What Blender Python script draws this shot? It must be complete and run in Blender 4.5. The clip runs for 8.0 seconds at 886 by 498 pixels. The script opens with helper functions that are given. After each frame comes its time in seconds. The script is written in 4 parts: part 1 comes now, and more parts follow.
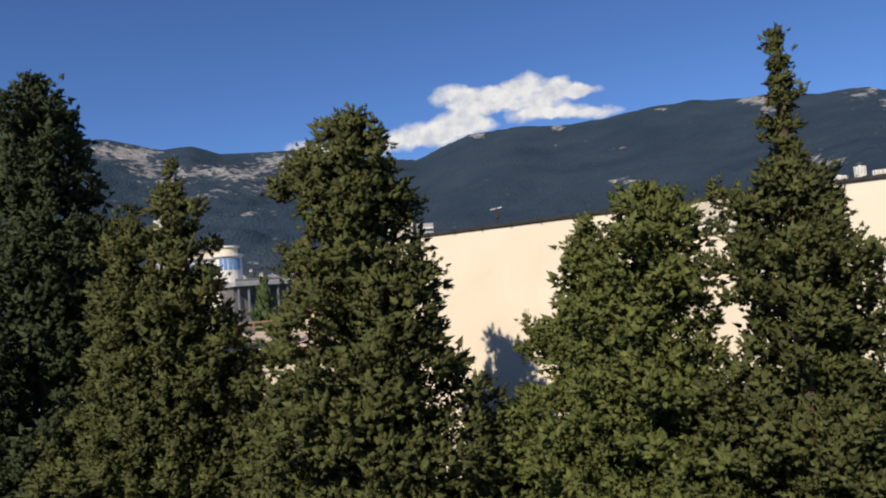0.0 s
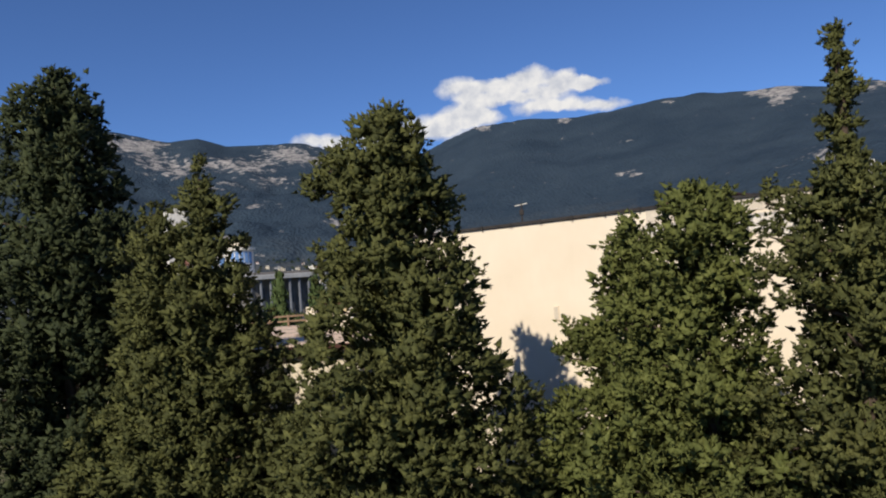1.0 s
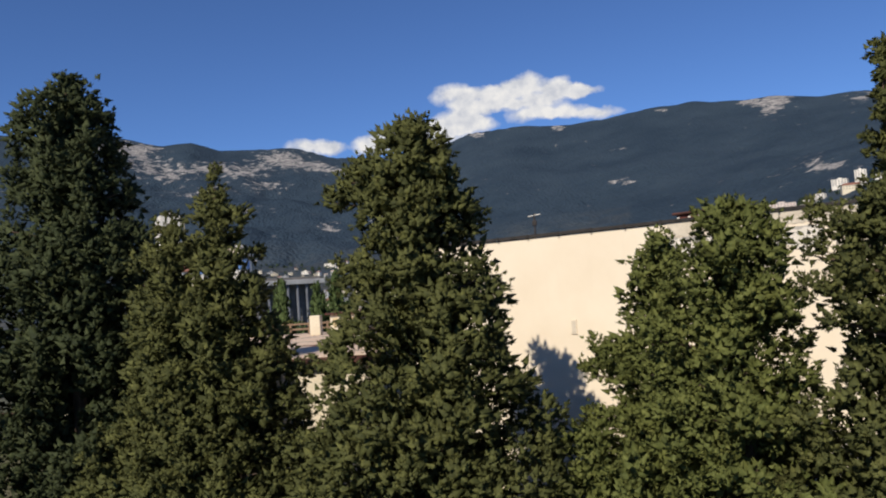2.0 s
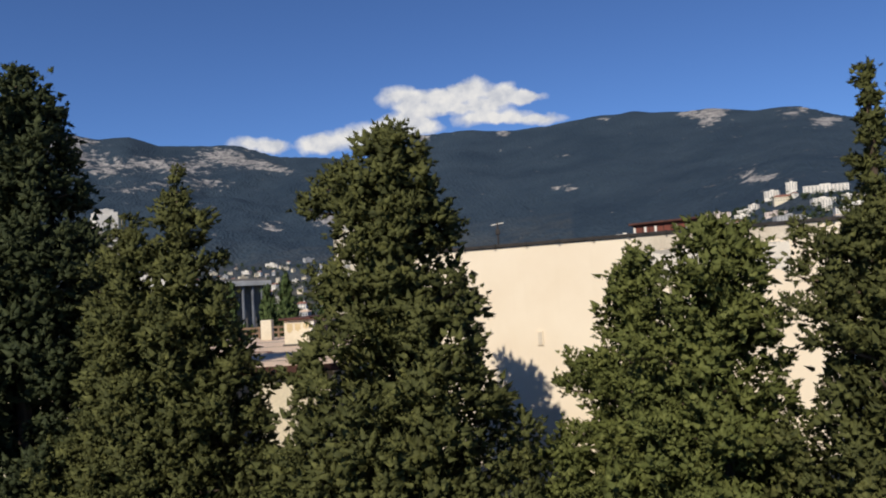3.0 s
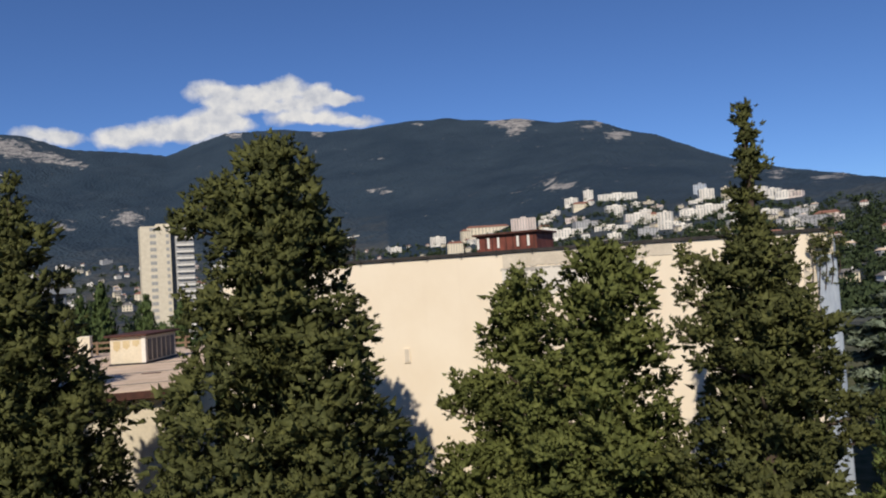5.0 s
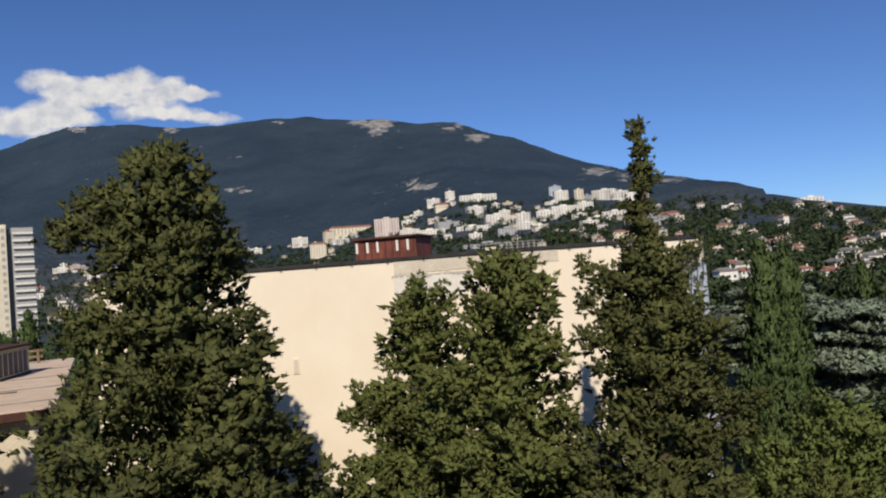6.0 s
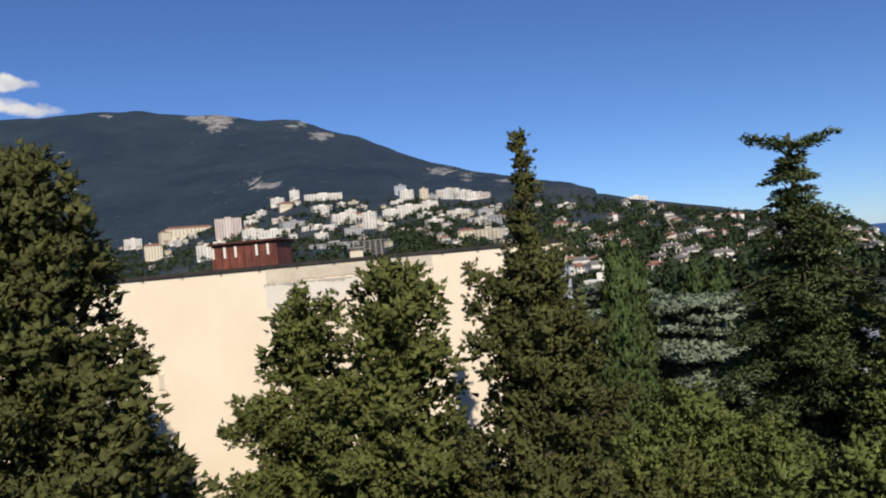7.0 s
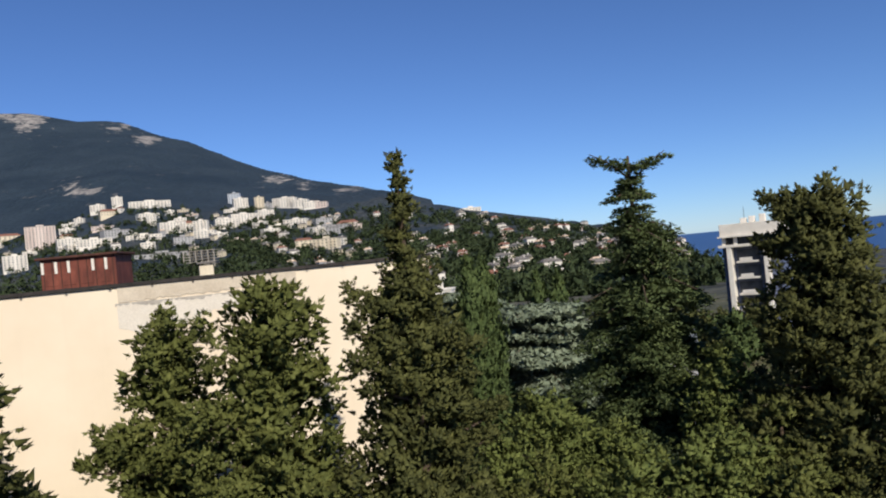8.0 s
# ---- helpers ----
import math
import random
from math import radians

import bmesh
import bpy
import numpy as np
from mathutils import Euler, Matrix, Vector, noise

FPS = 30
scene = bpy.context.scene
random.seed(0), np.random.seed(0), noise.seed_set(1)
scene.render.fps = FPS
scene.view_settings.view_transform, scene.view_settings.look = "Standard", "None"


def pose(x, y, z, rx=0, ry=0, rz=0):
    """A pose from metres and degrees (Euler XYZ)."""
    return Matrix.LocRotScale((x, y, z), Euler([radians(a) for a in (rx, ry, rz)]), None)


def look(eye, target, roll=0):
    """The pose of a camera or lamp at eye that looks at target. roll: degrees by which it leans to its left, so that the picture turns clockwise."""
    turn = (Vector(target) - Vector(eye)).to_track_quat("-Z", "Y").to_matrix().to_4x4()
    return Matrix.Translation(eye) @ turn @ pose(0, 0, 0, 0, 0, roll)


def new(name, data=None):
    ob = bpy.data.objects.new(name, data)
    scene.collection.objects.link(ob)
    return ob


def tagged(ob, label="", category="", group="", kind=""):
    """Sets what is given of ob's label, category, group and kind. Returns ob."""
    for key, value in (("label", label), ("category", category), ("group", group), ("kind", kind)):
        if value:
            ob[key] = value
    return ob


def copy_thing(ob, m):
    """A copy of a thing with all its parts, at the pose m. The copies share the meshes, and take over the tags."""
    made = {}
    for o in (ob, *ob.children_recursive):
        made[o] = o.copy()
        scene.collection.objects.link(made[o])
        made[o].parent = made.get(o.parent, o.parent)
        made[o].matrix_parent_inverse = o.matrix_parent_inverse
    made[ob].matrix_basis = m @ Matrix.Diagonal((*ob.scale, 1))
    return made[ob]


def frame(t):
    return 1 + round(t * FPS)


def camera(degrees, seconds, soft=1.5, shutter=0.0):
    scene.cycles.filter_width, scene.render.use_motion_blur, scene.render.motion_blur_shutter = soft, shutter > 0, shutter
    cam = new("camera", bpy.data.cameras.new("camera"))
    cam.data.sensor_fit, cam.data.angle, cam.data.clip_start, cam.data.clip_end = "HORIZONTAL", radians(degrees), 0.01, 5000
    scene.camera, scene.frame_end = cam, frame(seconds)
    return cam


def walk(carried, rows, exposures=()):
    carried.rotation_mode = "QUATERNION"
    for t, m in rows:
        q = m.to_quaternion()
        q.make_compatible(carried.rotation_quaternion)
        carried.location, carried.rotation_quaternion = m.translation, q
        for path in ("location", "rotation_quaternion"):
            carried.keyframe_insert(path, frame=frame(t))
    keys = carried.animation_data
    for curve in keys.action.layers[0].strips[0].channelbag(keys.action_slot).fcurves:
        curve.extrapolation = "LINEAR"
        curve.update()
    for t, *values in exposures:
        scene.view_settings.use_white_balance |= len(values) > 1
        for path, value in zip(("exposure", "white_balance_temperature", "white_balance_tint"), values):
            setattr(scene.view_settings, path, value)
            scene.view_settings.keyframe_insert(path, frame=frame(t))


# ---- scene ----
cam = camera(60.3, 8.0, soft=2.0)
walk(cam, [
    (0.0, pose(0.000, 0.000, 14.000, 93.399, 4.530, 0.272)),
    (0.5, pose(-0.472, 0.230, 14.145, 93.533, 4.869, 0.554)),
    (1.0, pose(-0.943, 0.466, 14.298, 92.890, 4.399, 0.693)),
    (1.5, pose(-1.415, 0.707, 14.456, 93.238, 4.343, 0.642)),
    (3.0, pose(-2.830, 1.459, 14.961, 93.232, 3.143, -4.195)),
    (3.5, pose(-3.300, 1.717, 15.137, 92.691, 3.100, -8.533)),
    (4.0, pose(-3.771, 1.978, 15.315, 93.085, 3.066, -12.917)),
    (5.5, pose(-5.177, 2.776, 15.854, 92.047, 3.970, -22.086)),
    (6.0, pose(-5.644, 3.045, 16.033, 91.871, 4.337, -28.369)),
    (6.5, pose(-6.109, 3.315, 16.210, 91.302, 4.615, -33.863)),
    (7.0, pose(-6.574, 3.586, 16.385, 90.821, 5.370, -39.926)),
    (7.5, pose(-7.037, 3.856, 16.556, 90.298, 5.345, -45.759)),
    (8.0, pose(-7.498, 4.126, 16.724, 90.374, 5.595, -52.143)),], exposures=((0.0, 0.0), (1.5, 0.0), (3.0, -0.10), (4.0, -0.16), (5.5, -0.16), (7.0, -0.04), (8.0, 0.0)))

# ---- light ----
SUN_AZ, SUN_EL = 208.0, 37.5          # where the sun stands: degrees clockwise from +y, and above the horizon
world = bpy.data.worlds.new("sky")
scene.world = world
world.use_nodes = True
wn = world.node_tree.nodes
sky = wn.new("ShaderNodeTexSky")
sky.sky_type, sky.sun_disc = "NISHITA", False
sky.sun_elevation, sky.sun_rotation = radians(SUN_EL), radians(SUN_AZ)
sky.altitude, sky.air_density, sky.dust_density, sky.ozone_density = 2200, 1.0, 0.3, 6.0
clear = wn.new("ShaderNodeMix")
clear.data_type, clear.blend_type = "RGBA", "MULTIPLY"
clear.inputs[0].default_value, clear.inputs[7].default_value = 1.0, (0.82, 0.95, 1.18, 1)
world.node_tree.links.new(sky.outputs[0], clear.inputs[6])
world.node_tree.links.new(clear.outputs[2], wn["Background"].inputs[0])
wn["Background"].inputs[1].default_value = 0.094
sun = new("sun", bpy.data.lights.new("sun", "SUN"))
sun.data.energy, sun.data.angle, sun.data.color = 5.0, radians(0.53), (1.0, 0.93, 0.82)
sa, se = radians(SUN_AZ), radians(SUN_EL)
sun.matrix_world = look((math.sin(sa) * math.cos(se) * 50, math.cos(sa) * math.cos(se) * 50, math.sin(se) * 50 + 14), (0, 0, 14))

# ---- materials ----
def material(name, color, rough=0.8, metal=0.0, spec=0.3):
    m = bpy.data.materials.new(name)
    m.use_nodes = True
    b = m.node_tree.nodes["Principled BSDF"]
    b.inputs["Base Color"].default_value = (*color, 1)
    b.inputs["Roughness"].default_value = rough
    b.inputs["Metallic"].default_value = metal
    b.inputs["Specular IOR Level"].default_value = spec
    return m


def node(m, kind, **inputs):
    n = m.node_tree.nodes.new(kind)
    for key, value in inputs.items():
        n.inputs[key.replace("_", " ")].default_value = value
    return n


def link(m, a, b):
    m.node_tree.links.new(a, b)


def coords(m, scale=(1, 1, 1)):
    c = node(m, "ShaderNodeTexCoord")
    g = node(m, "ShaderNodeMapping")
    g.inputs["Scale"].default_value = scale
    link(m, c.outputs["Object"], g.inputs["Vector"])
    return g.outputs[0]


def noisy(m, vec, scale, detail=6.0, rough=0.6):
    n = node(m, "ShaderNodeTexNoise", Scale=scale, Detail=detail, Roughness=rough)
    link(m, vec, n.inputs["Vector"])
    return n.outputs["Fac"]


def ramp(m, fac, stops):
    r = node(m, "ShaderNodeValToRGB")
    e = r.color_ramp.elements
    while len(e) < len(stops):
        e.new(0.5)
    for k, (p, c) in enumerate(stops):
        e[k].position, e[k].color = p, (*c, 1) if len(c) == 3 else c
    link(m, fac, r.inputs[0])
    return r.outputs[0]


def mixed(m, fac, a, b):
    x = node(m, "ShaderNodeMix")
    x.data_type = "RGBA"
    for value, socket in ((fac, x.inputs[0]), (a, x.inputs[6]), (b, x.inputs[7])):
        if isinstance(value, (int, float)):
            socket.default_value = value
        elif isinstance(value, tuple):
            socket.default_value = (*value, 1)
        else:
            link(m, value, socket)
    return x.outputs[2]


def bumped(m, height, strength=0.3, distance=0.02):
    b = node(m, "ShaderNodeBump", Strength=strength, Distance=distance)
    link(m, height, b.inputs["Height"])
    link(m, b.outputs[0], m.node_tree.nodes["Principled BSDF"].inputs["Normal"])


def base(m, color):
    link(m, color, m.node_tree.nodes["Principled BSDF"].inputs["Base Color"])


def mottled(name, dark, light, scale=2.0, rough=0.85, bump=0.2, fine=30.0, stretch=(1, 1, 1), metal=0.0):
    """A surface whose colour wanders between two tones, with broad stains and fine grain."""
    m = material(name, light, rough, metal)
    v = coords(m, stretch)
    a, b = noisy(m, v, scale), noisy(m, v, fine, 4.0)
    c = ramp(m, a, [(0.3, dark), (0.7, light)])
    grain = ramp(m, b, [(0.25, (0.8, 0.8, 0.8)), (0.75, (1.0, 1.0, 1.0))])
    x = node(m, "ShaderNodeMix")
    x.data_type, x.blend_type = "RGBA", "MULTIPLY"
    x.inputs[0].default_value = 1.0
    link(m, c, x.inputs[6])
    link(m, grain, x.inputs[7])
    base(m, x.outputs[2])
    if bump:
        bumped(m, b, bump)
    return m


def foliage(name, dark, mid, light, gloss=0.7):
    """Needle or scale leaves: each spray its own tone, some light passing through."""
    m = material(name, mid, gloss, 0.0, 0.12)
    g = node(m, "ShaderNodeNewGeometry")
    v = coords(m)
    broad = noisy(m, v, 0.9, 4.0)
    tone = ramp(m, g.outputs["Random Per Island"], [(0.0, tuple(0.4 * d + 0.6 * q for d, q in zip(dark, mid))), (0.6, mid), (1.0, light)])
    spot = ramp(m, noisy(m, v, 2.6, 3.0), [(0.34, dark), (0.52, mid), (0.68, light)])
    c = mixed(m, 0.62, tone, spot)
    brown = ramp(m, broad, [(0.55, (0, 0, 0)), (0.72, (0.25, 0.25, 0.25))])
    c = mixed(m, brown, c, (mid[0] * 1.25, mid[1] * 0.98, mid[2] * 0.8))
    base(m, c)
    t = node(m, "ShaderNodeBsdfTranslucent")
    link(m, c, t.inputs[0])
    s = node(m, "ShaderNodeMixShader")
    s.inputs[0].default_value = 0.07
    out = m.node_tree.nodes["Material Output"]
    link(m, m.node_tree.nodes["Principled BSDF"].outputs[0], s.inputs[1])
    link(m, t.outputs[0], s.inputs[2])
    link(m, s.outputs[0], out.inputs[0])
    return m


CYPRESS = foliage("cypress_leaves", (0.024, 0.028, 0.010), (0.066, 0.070, 0.022), (0.125, 0.125, 0.038))
CYPRESS_DARK = foliage("dark_cypress_leaves", (0.015, 0.020, 0.009), (0.036, 0.045, 0.018), (0.070, 0.079, 0.031))
CYPRESS_LIGHT = foliage("light_cypress_leaves", (0.036, 0.043, 0.012), (0.088, 0.098, 0.026), (0.151, 0.158, 0.046))
JUNIPER = foliage("juniper_leaves", (0.041, 0.053, 0.015), (0.099, 0.120, 0.032), (0.168, 0.186, 0.053))
COLUMN = foliage("column_cypress_leaves", (0.030, 0.049, 0.017), (0.066, 0.093, 0.031), (0.105, 0.138, 0.046))
CEDAR = foliage("cedar_needles", (0.045, 0.066, 0.026), (0.10, 0.138, 0.05), (0.17, 0.21, 0.08))
DEODAR_LEAF = foliage("deodar_needles", (0.036, 0.053, 0.023), (0.080, 0.106, 0.039), (0.139, 0.167, 0.063))
BLUE_CEDAR = foliage("blue_cedar_needles", (0.094, 0.122, 0.083), (0.188, 0.225, 0.150), (0.300, 0.338, 0.237))
WOODS = foliage("hill_woods", (0.022, 0.036, 0.018), (0.044, 0.062, 0.026), (0.075, 0.095, 0.04), 0.7)
BARK = mottled("bark", (0.045, 0.03, 0.02), (0.13, 0.09, 0.06), 6, 0.9, 0.6, 25, (1, 1, 0.2))
TAR = mottled("tar", (0.02, 0.018, 0.016), (0.06, 0.05, 0.045), 3, 0.9)
CONCRETE = mottled("concrete", (0.36, 0.32, 0.27), (0.55, 0.50, 0.42), 1.5, 0.9, 0.4, 14)
BARE = mottled("bare_render", (0.56, 0.47, 0.35), (0.72, 0.62, 0.48), 1.2, 0.95, 0.5, 18)
PALE = mottled("pale_patch", (0.70, 0.62, 0.50), (0.78, 0.71, 0.60), 1.0, 0.9, 0.3, 20)
GREYBLUE = mottled("weathered_grey_blue", (0.22, 0.26, 0.32), (0.46, 0.49, 0.52), 1.6, 0.6, 0.2, 12, (1, 1, 0.25))
RUST = mottled("rusty_red_metal", (0.09, 0.028, 0.019), (0.25, 0.072, 0.045), 1.8, 0.7, 0.25, 22, (1, 1, 0.35))
RUST_DARK = mottled("dark_rust", (0.05, 0.022, 0.016), (0.12, 0.045, 0.03), 2.5, 0.8, 0.25, 22)
WHITE = mottled("white_paint", (0.72, 0.66, 0.56), (0.85, 0.79, 0.69), 0.8, 0.8, 0.05, 9)
CREAM = mottled("cream_paint", (0.66, 0.56, 0.40), (0.79, 0.69, 0.51), 0.6, 0.85, 0.05, 8)
OCHRE = mottled("ochre_paint", (0.55, 0.42, 0.22), (0.68, 0.54, 0.32), 0.6, 0.85, 0.05, 8)
PINK = mottled("pink_paint", (0.66, 0.54, 0.46), (0.76, 0.64, 0.56), 0.6, 0.85, 0.05, 8)
GREY = mottled("grey_panel", (0.34, 0.33, 0.32), (0.48, 0.47, 0.45), 0.5, 0.85, 0.05, 8)
REDROOF = mottled("red_tiles", (0.20, 0.09, 0.06), (0.33, 0.16, 0.11), 0.7, 0.85, 0.1, 6)
GREYROOF = mottled("grey_roofing", (0.13, 0.12, 0.11), (0.24, 0.215, 0.19), 0.5, 0.85, 0.1, 6)
BROWNROOF = mottled("tan_roofing", (0.58, 0.42, 0.29), (0.76, 0.58, 0.43), 1.2, 0.9, 0.3, 16)
DARK = mottled("dark_window", (0.05, 0.055, 0.065), (0.11, 0.12, 0.13), 0.6, 0.25, 0.0)
PALEPANE = mottled("pale_pane", (0.34, 0.32, 0.28), (0.48, 0.45, 0.40), 0.6, 0.3, 0.0)
BLUEGLASS = mottled("blue_glass", (0.10, 0.20, 0.42), (0.20, 0.33, 0.55), 0.4, 0.2, 0.0)
SHADEBLUE = mottled("shaded_slate_blue", (0.08, 0.10, 0.16), (0.14, 0.16, 0.23), 0.5, 0.5, 0.05)
# pavilion columns: the shade on them is put into this dark grey
SHADECOL = mottled("shaded_column", (0.11, 0.115, 0.13), (0.19, 0.20, 0.22), 0.6, 0.8, 0.05)
WOOD = mottled("grey_wood", (0.16, 0.10, 0.06), (0.30, 0.20, 0.12), 3, 0.85, 0.3, 25)
GLAZE = mottled("greenhouse_sheet", (0.42, 0.45, 0.48), (0.60, 0.62, 0.64), 0.8, 0.35, 0.05)
STEEL = mottled("galvanised_steel", (0.30, 0.31, 0.32), (0.5, 0.5, 0.5), 2, 0.45, 0.05, metal=0.7)


def plaster():
    """Cream render: weather streaks, faint lift lines and hairline mottling."""
    m = material("cream_render", (0.78, 0.66, 0.49), 0.92, 0.0, 0.15)
    v, tall = coords(m), coords(m, (1.3, 1.3, 0.12))
    big, streak, fine = noisy(m, v, 0.35, 5.0), noisy(m, tall, 1.6, 6.0), noisy(m, v, 24.0, 5.0)
    c = ramp(m, big, [(0.3, (0.74, 0.615, 0.45)), (0.7, (0.80, 0.685, 0.52))])
    c = mixed(m, ramp(m, streak, [(0.55, (0, 0, 0)), (0.85, (0.16, 0.16, 0.16))]), c, (0.62, 0.50, 0.36))
    c = mixed(m, ramp(m, fine, [(0.55, (0, 0, 0)), (0.8, (0.25, 0.25, 0.25))]), c, (0.70, 0.58, 0.43))
    base(m, c)
    bumped(m, fine, 0.35, 0.01)
    return m


PLASTER = plaster()


# ---- mesh helpers ----
def mesh_of(name, bm, mat, smooth=False):
    me = bpy.data.meshes.new(name)
    bmesh.ops.recalc_face_normals(bm, faces=bm.faces)
    bm.to_mesh(me)
    bm.free()
    for m in mat if isinstance(mat, (list, tuple)) else (mat,):
        me.materials.append(m)
    if smooth:
        me.polygons.foreach_set("use_smooth", [True] * len(me.polygons))
    return me


def part(name, bm, mat, parent=None, label="", smooth=False, m=None):
    ob = new(name, bm if isinstance(bm, bpy.types.Mesh) else mesh_of(name, bm, mat, smooth))
    if parent is not None:
        ob.parent = parent
    if m is not None:
        ob.matrix_basis = m
    return tagged(ob, label)


def thing(name, label, category, m=None, group="", kind=""):
    ob = new(name)
    if m is not None:
        ob.matrix_basis = m
    return tagged(ob, label, category, group, kind)


def block(x0, x1, y0, y1, z0, z1, bevel=0.0, bm=None):
    """A box between two corners, with its edges eased."""
    own = bmesh.new()
    bmesh.ops.create_cube(own, size=1.0, matrix=Matrix.Translation(((x0 + x1) / 2, (y0 + y1) / 2, (z0 + z1) / 2)) @ Matrix.Diagonal((x1 - x0, y1 - y0, z1 - z0, 1)))
    if bevel:
        bmesh.ops.bevel(own, geom=own.edges[:], offset=bevel, segments=1, affect="EDGES")
    if bm is None:
        return own
    tmp = bpy.data.meshes.new("tmp")
    own.to_mesh(tmp)
    own.free()
    bm.from_mesh(tmp)
    bpy.data.meshes.remove(tmp)
    return bm


def tube(points, radii, sides=8, bm=None):
    """A tapered tube along points."""
    bm = bm or bmesh.new()
    rings = []
    for k, p in enumerate(points):
        p = Vector(p)
        d = (Vector(points[min(k + 1, len(points) - 1)]) - Vector(points[max(k - 1, 0)])).normalized()
        a = d.orthogonal().normalized()
        b = d.cross(a)
        rings.append([bm.verts.new(p + (a * math.cos(q) + b * math.sin(q)) * radii[k]) for q in (2 * math.pi * s / sides for s in range(sides))])
    for r0, r1 in zip(rings, rings[1:]):
        for s in range(sides):
            bm.faces.new((r0[s], r0[(s + 1) % sides], r1[(s + 1) % sides], r1[s]))
    bm.faces.new(rings[-1])
    bm.faces.new(list(reversed(rings[0])))
    return bm


def gable(x0, x1, y0, y1, z0, z1, over=0.4, hip=0.0, thick=0.15):
    """A pitched roof with eaves; hip > 0 draws the ridge in from the ends."""
    bm = bmesh.new()
    x0, x1, y0, y1 = x0 - over, x1 + over, y0 - over, y1 + over
    ym = (y0 + y1) / 2
    low = [bm.verts.new(c) for c in ((x0, y0, z0), (x1, y0, z0), (x1, y1, z0), (x0, y1, z0))]
    up = [bm.verts.new((v.co.x, v.co.y, z0 + thick)) for v in low]
    a, b = bm.verts.new((x0 + hip, ym, z1)), bm.verts.new((x1 - hip, ym, z1))
    bm.faces.new(list(reversed(low)))
    for k in range(4):
        bm.faces.new((low[k], low[(k + 1) % 4], up[(k + 1) % 4], up[k]))
    bm.faces.new((up[0], up[1], b, a))
    bm.faces.new((up[2], up[3], a, b))
    bm.faces.new((up[1], up[2], b))
    bm.faces.new((up[3], up[0], a))
    return bm


def tufts(rng, centres, out, radius, flat, each=24):
    """Dresses the outer side of every lobe with small pointed tufts: their centres, ways and radii."""
    n = len(centres)
    c, o, r = np.repeat(centres, each, 0), np.repeat(out, each, 0), np.repeat(radius, each)
    d = o * 0.5 + np.array([0, 0, 0.22]) + rng.normal(size=(n * each, 3)) * 0.72
    d /= np.linalg.norm(d, axis=1, keepdims=True)
    reach = ((0.42 + 0.48 * rng.random(n * each)) * r)[:, None] * np.array([1, 1, flat])
    d = d + rng.normal(size=d.shape) * 0.35 + np.array([0, 0, 0.3])
    return c + d * reach, d / np.linalg.norm(d, axis=1, keepdims=True), r * (0.15 + 0.12 * rng.random(n * each))


def hearts(rng, centres, out, radius, flat):
    """The dense heart of every tuft: a crooked four-sided branchlet that runs to a point."""
    n = len(centres)
    side = np.cross(out, rng.normal(size=(n, 3)))
    side /= np.linalg.norm(side, axis=1, keepdims=True) + 1e-9
    over = np.cross(out, side)
    way = np.stack([side, over, -side, -over, out], 1)
    far = radius[:, None, None] * (0.55 + 0.45 * rng.random((n, 5, 1)))
    far[:, 4] *= 2.6
    corner = centres[:, None] + way * far * np.array([1, 1, flat]) - (out * radius[:, None] * 0.5)[:, None]
    soft = way * 0.8 + out[:, None] * 0.55 + np.array([0, 0, 0.1]) + rng.normal(size=way.shape) * 0.25
    soft /= np.linalg.norm(soft, axis=2, keepdims=True)
    faces = [(k, (k + 1) % 4, 4) for k in range(4)]
    return corner[:, faces].reshape(-1, 3, 3), soft[:, faces].reshape(-1, 3, 3)


def quads_mesh(name, sprays_made, mat):
    """One mesh from separate blades (n, 3, 3), shaded softly by the way each spray faces."""
    quads, face = sprays_made
    n, k = quads.shape[0], quads.shape[1]
    me = bpy.data.meshes.new(name)
    me.vertices.add(n * k)
    me.vertices.foreach_set("co", quads.astype(np.float32).ravel())
    me.loops.add(n * k)
    me.loops.foreach_set("vertex_index", np.arange(n * k, dtype=np.int32))
    me.polygons.add(n)
    me.polygons.foreach_set("loop_start", np.arange(0, n * k, k, dtype=np.int32))
    me.materials.append(mat)
    me.update(calc_edges=True)
    me.polygons.foreach_set("use_smooth", [True] * n)
    face = face if face.ndim == 3 else np.repeat(face[:, None], k, 1)
    me.normals_split_custom_set(face.reshape(-1, 3).astype(np.float32))
    return me


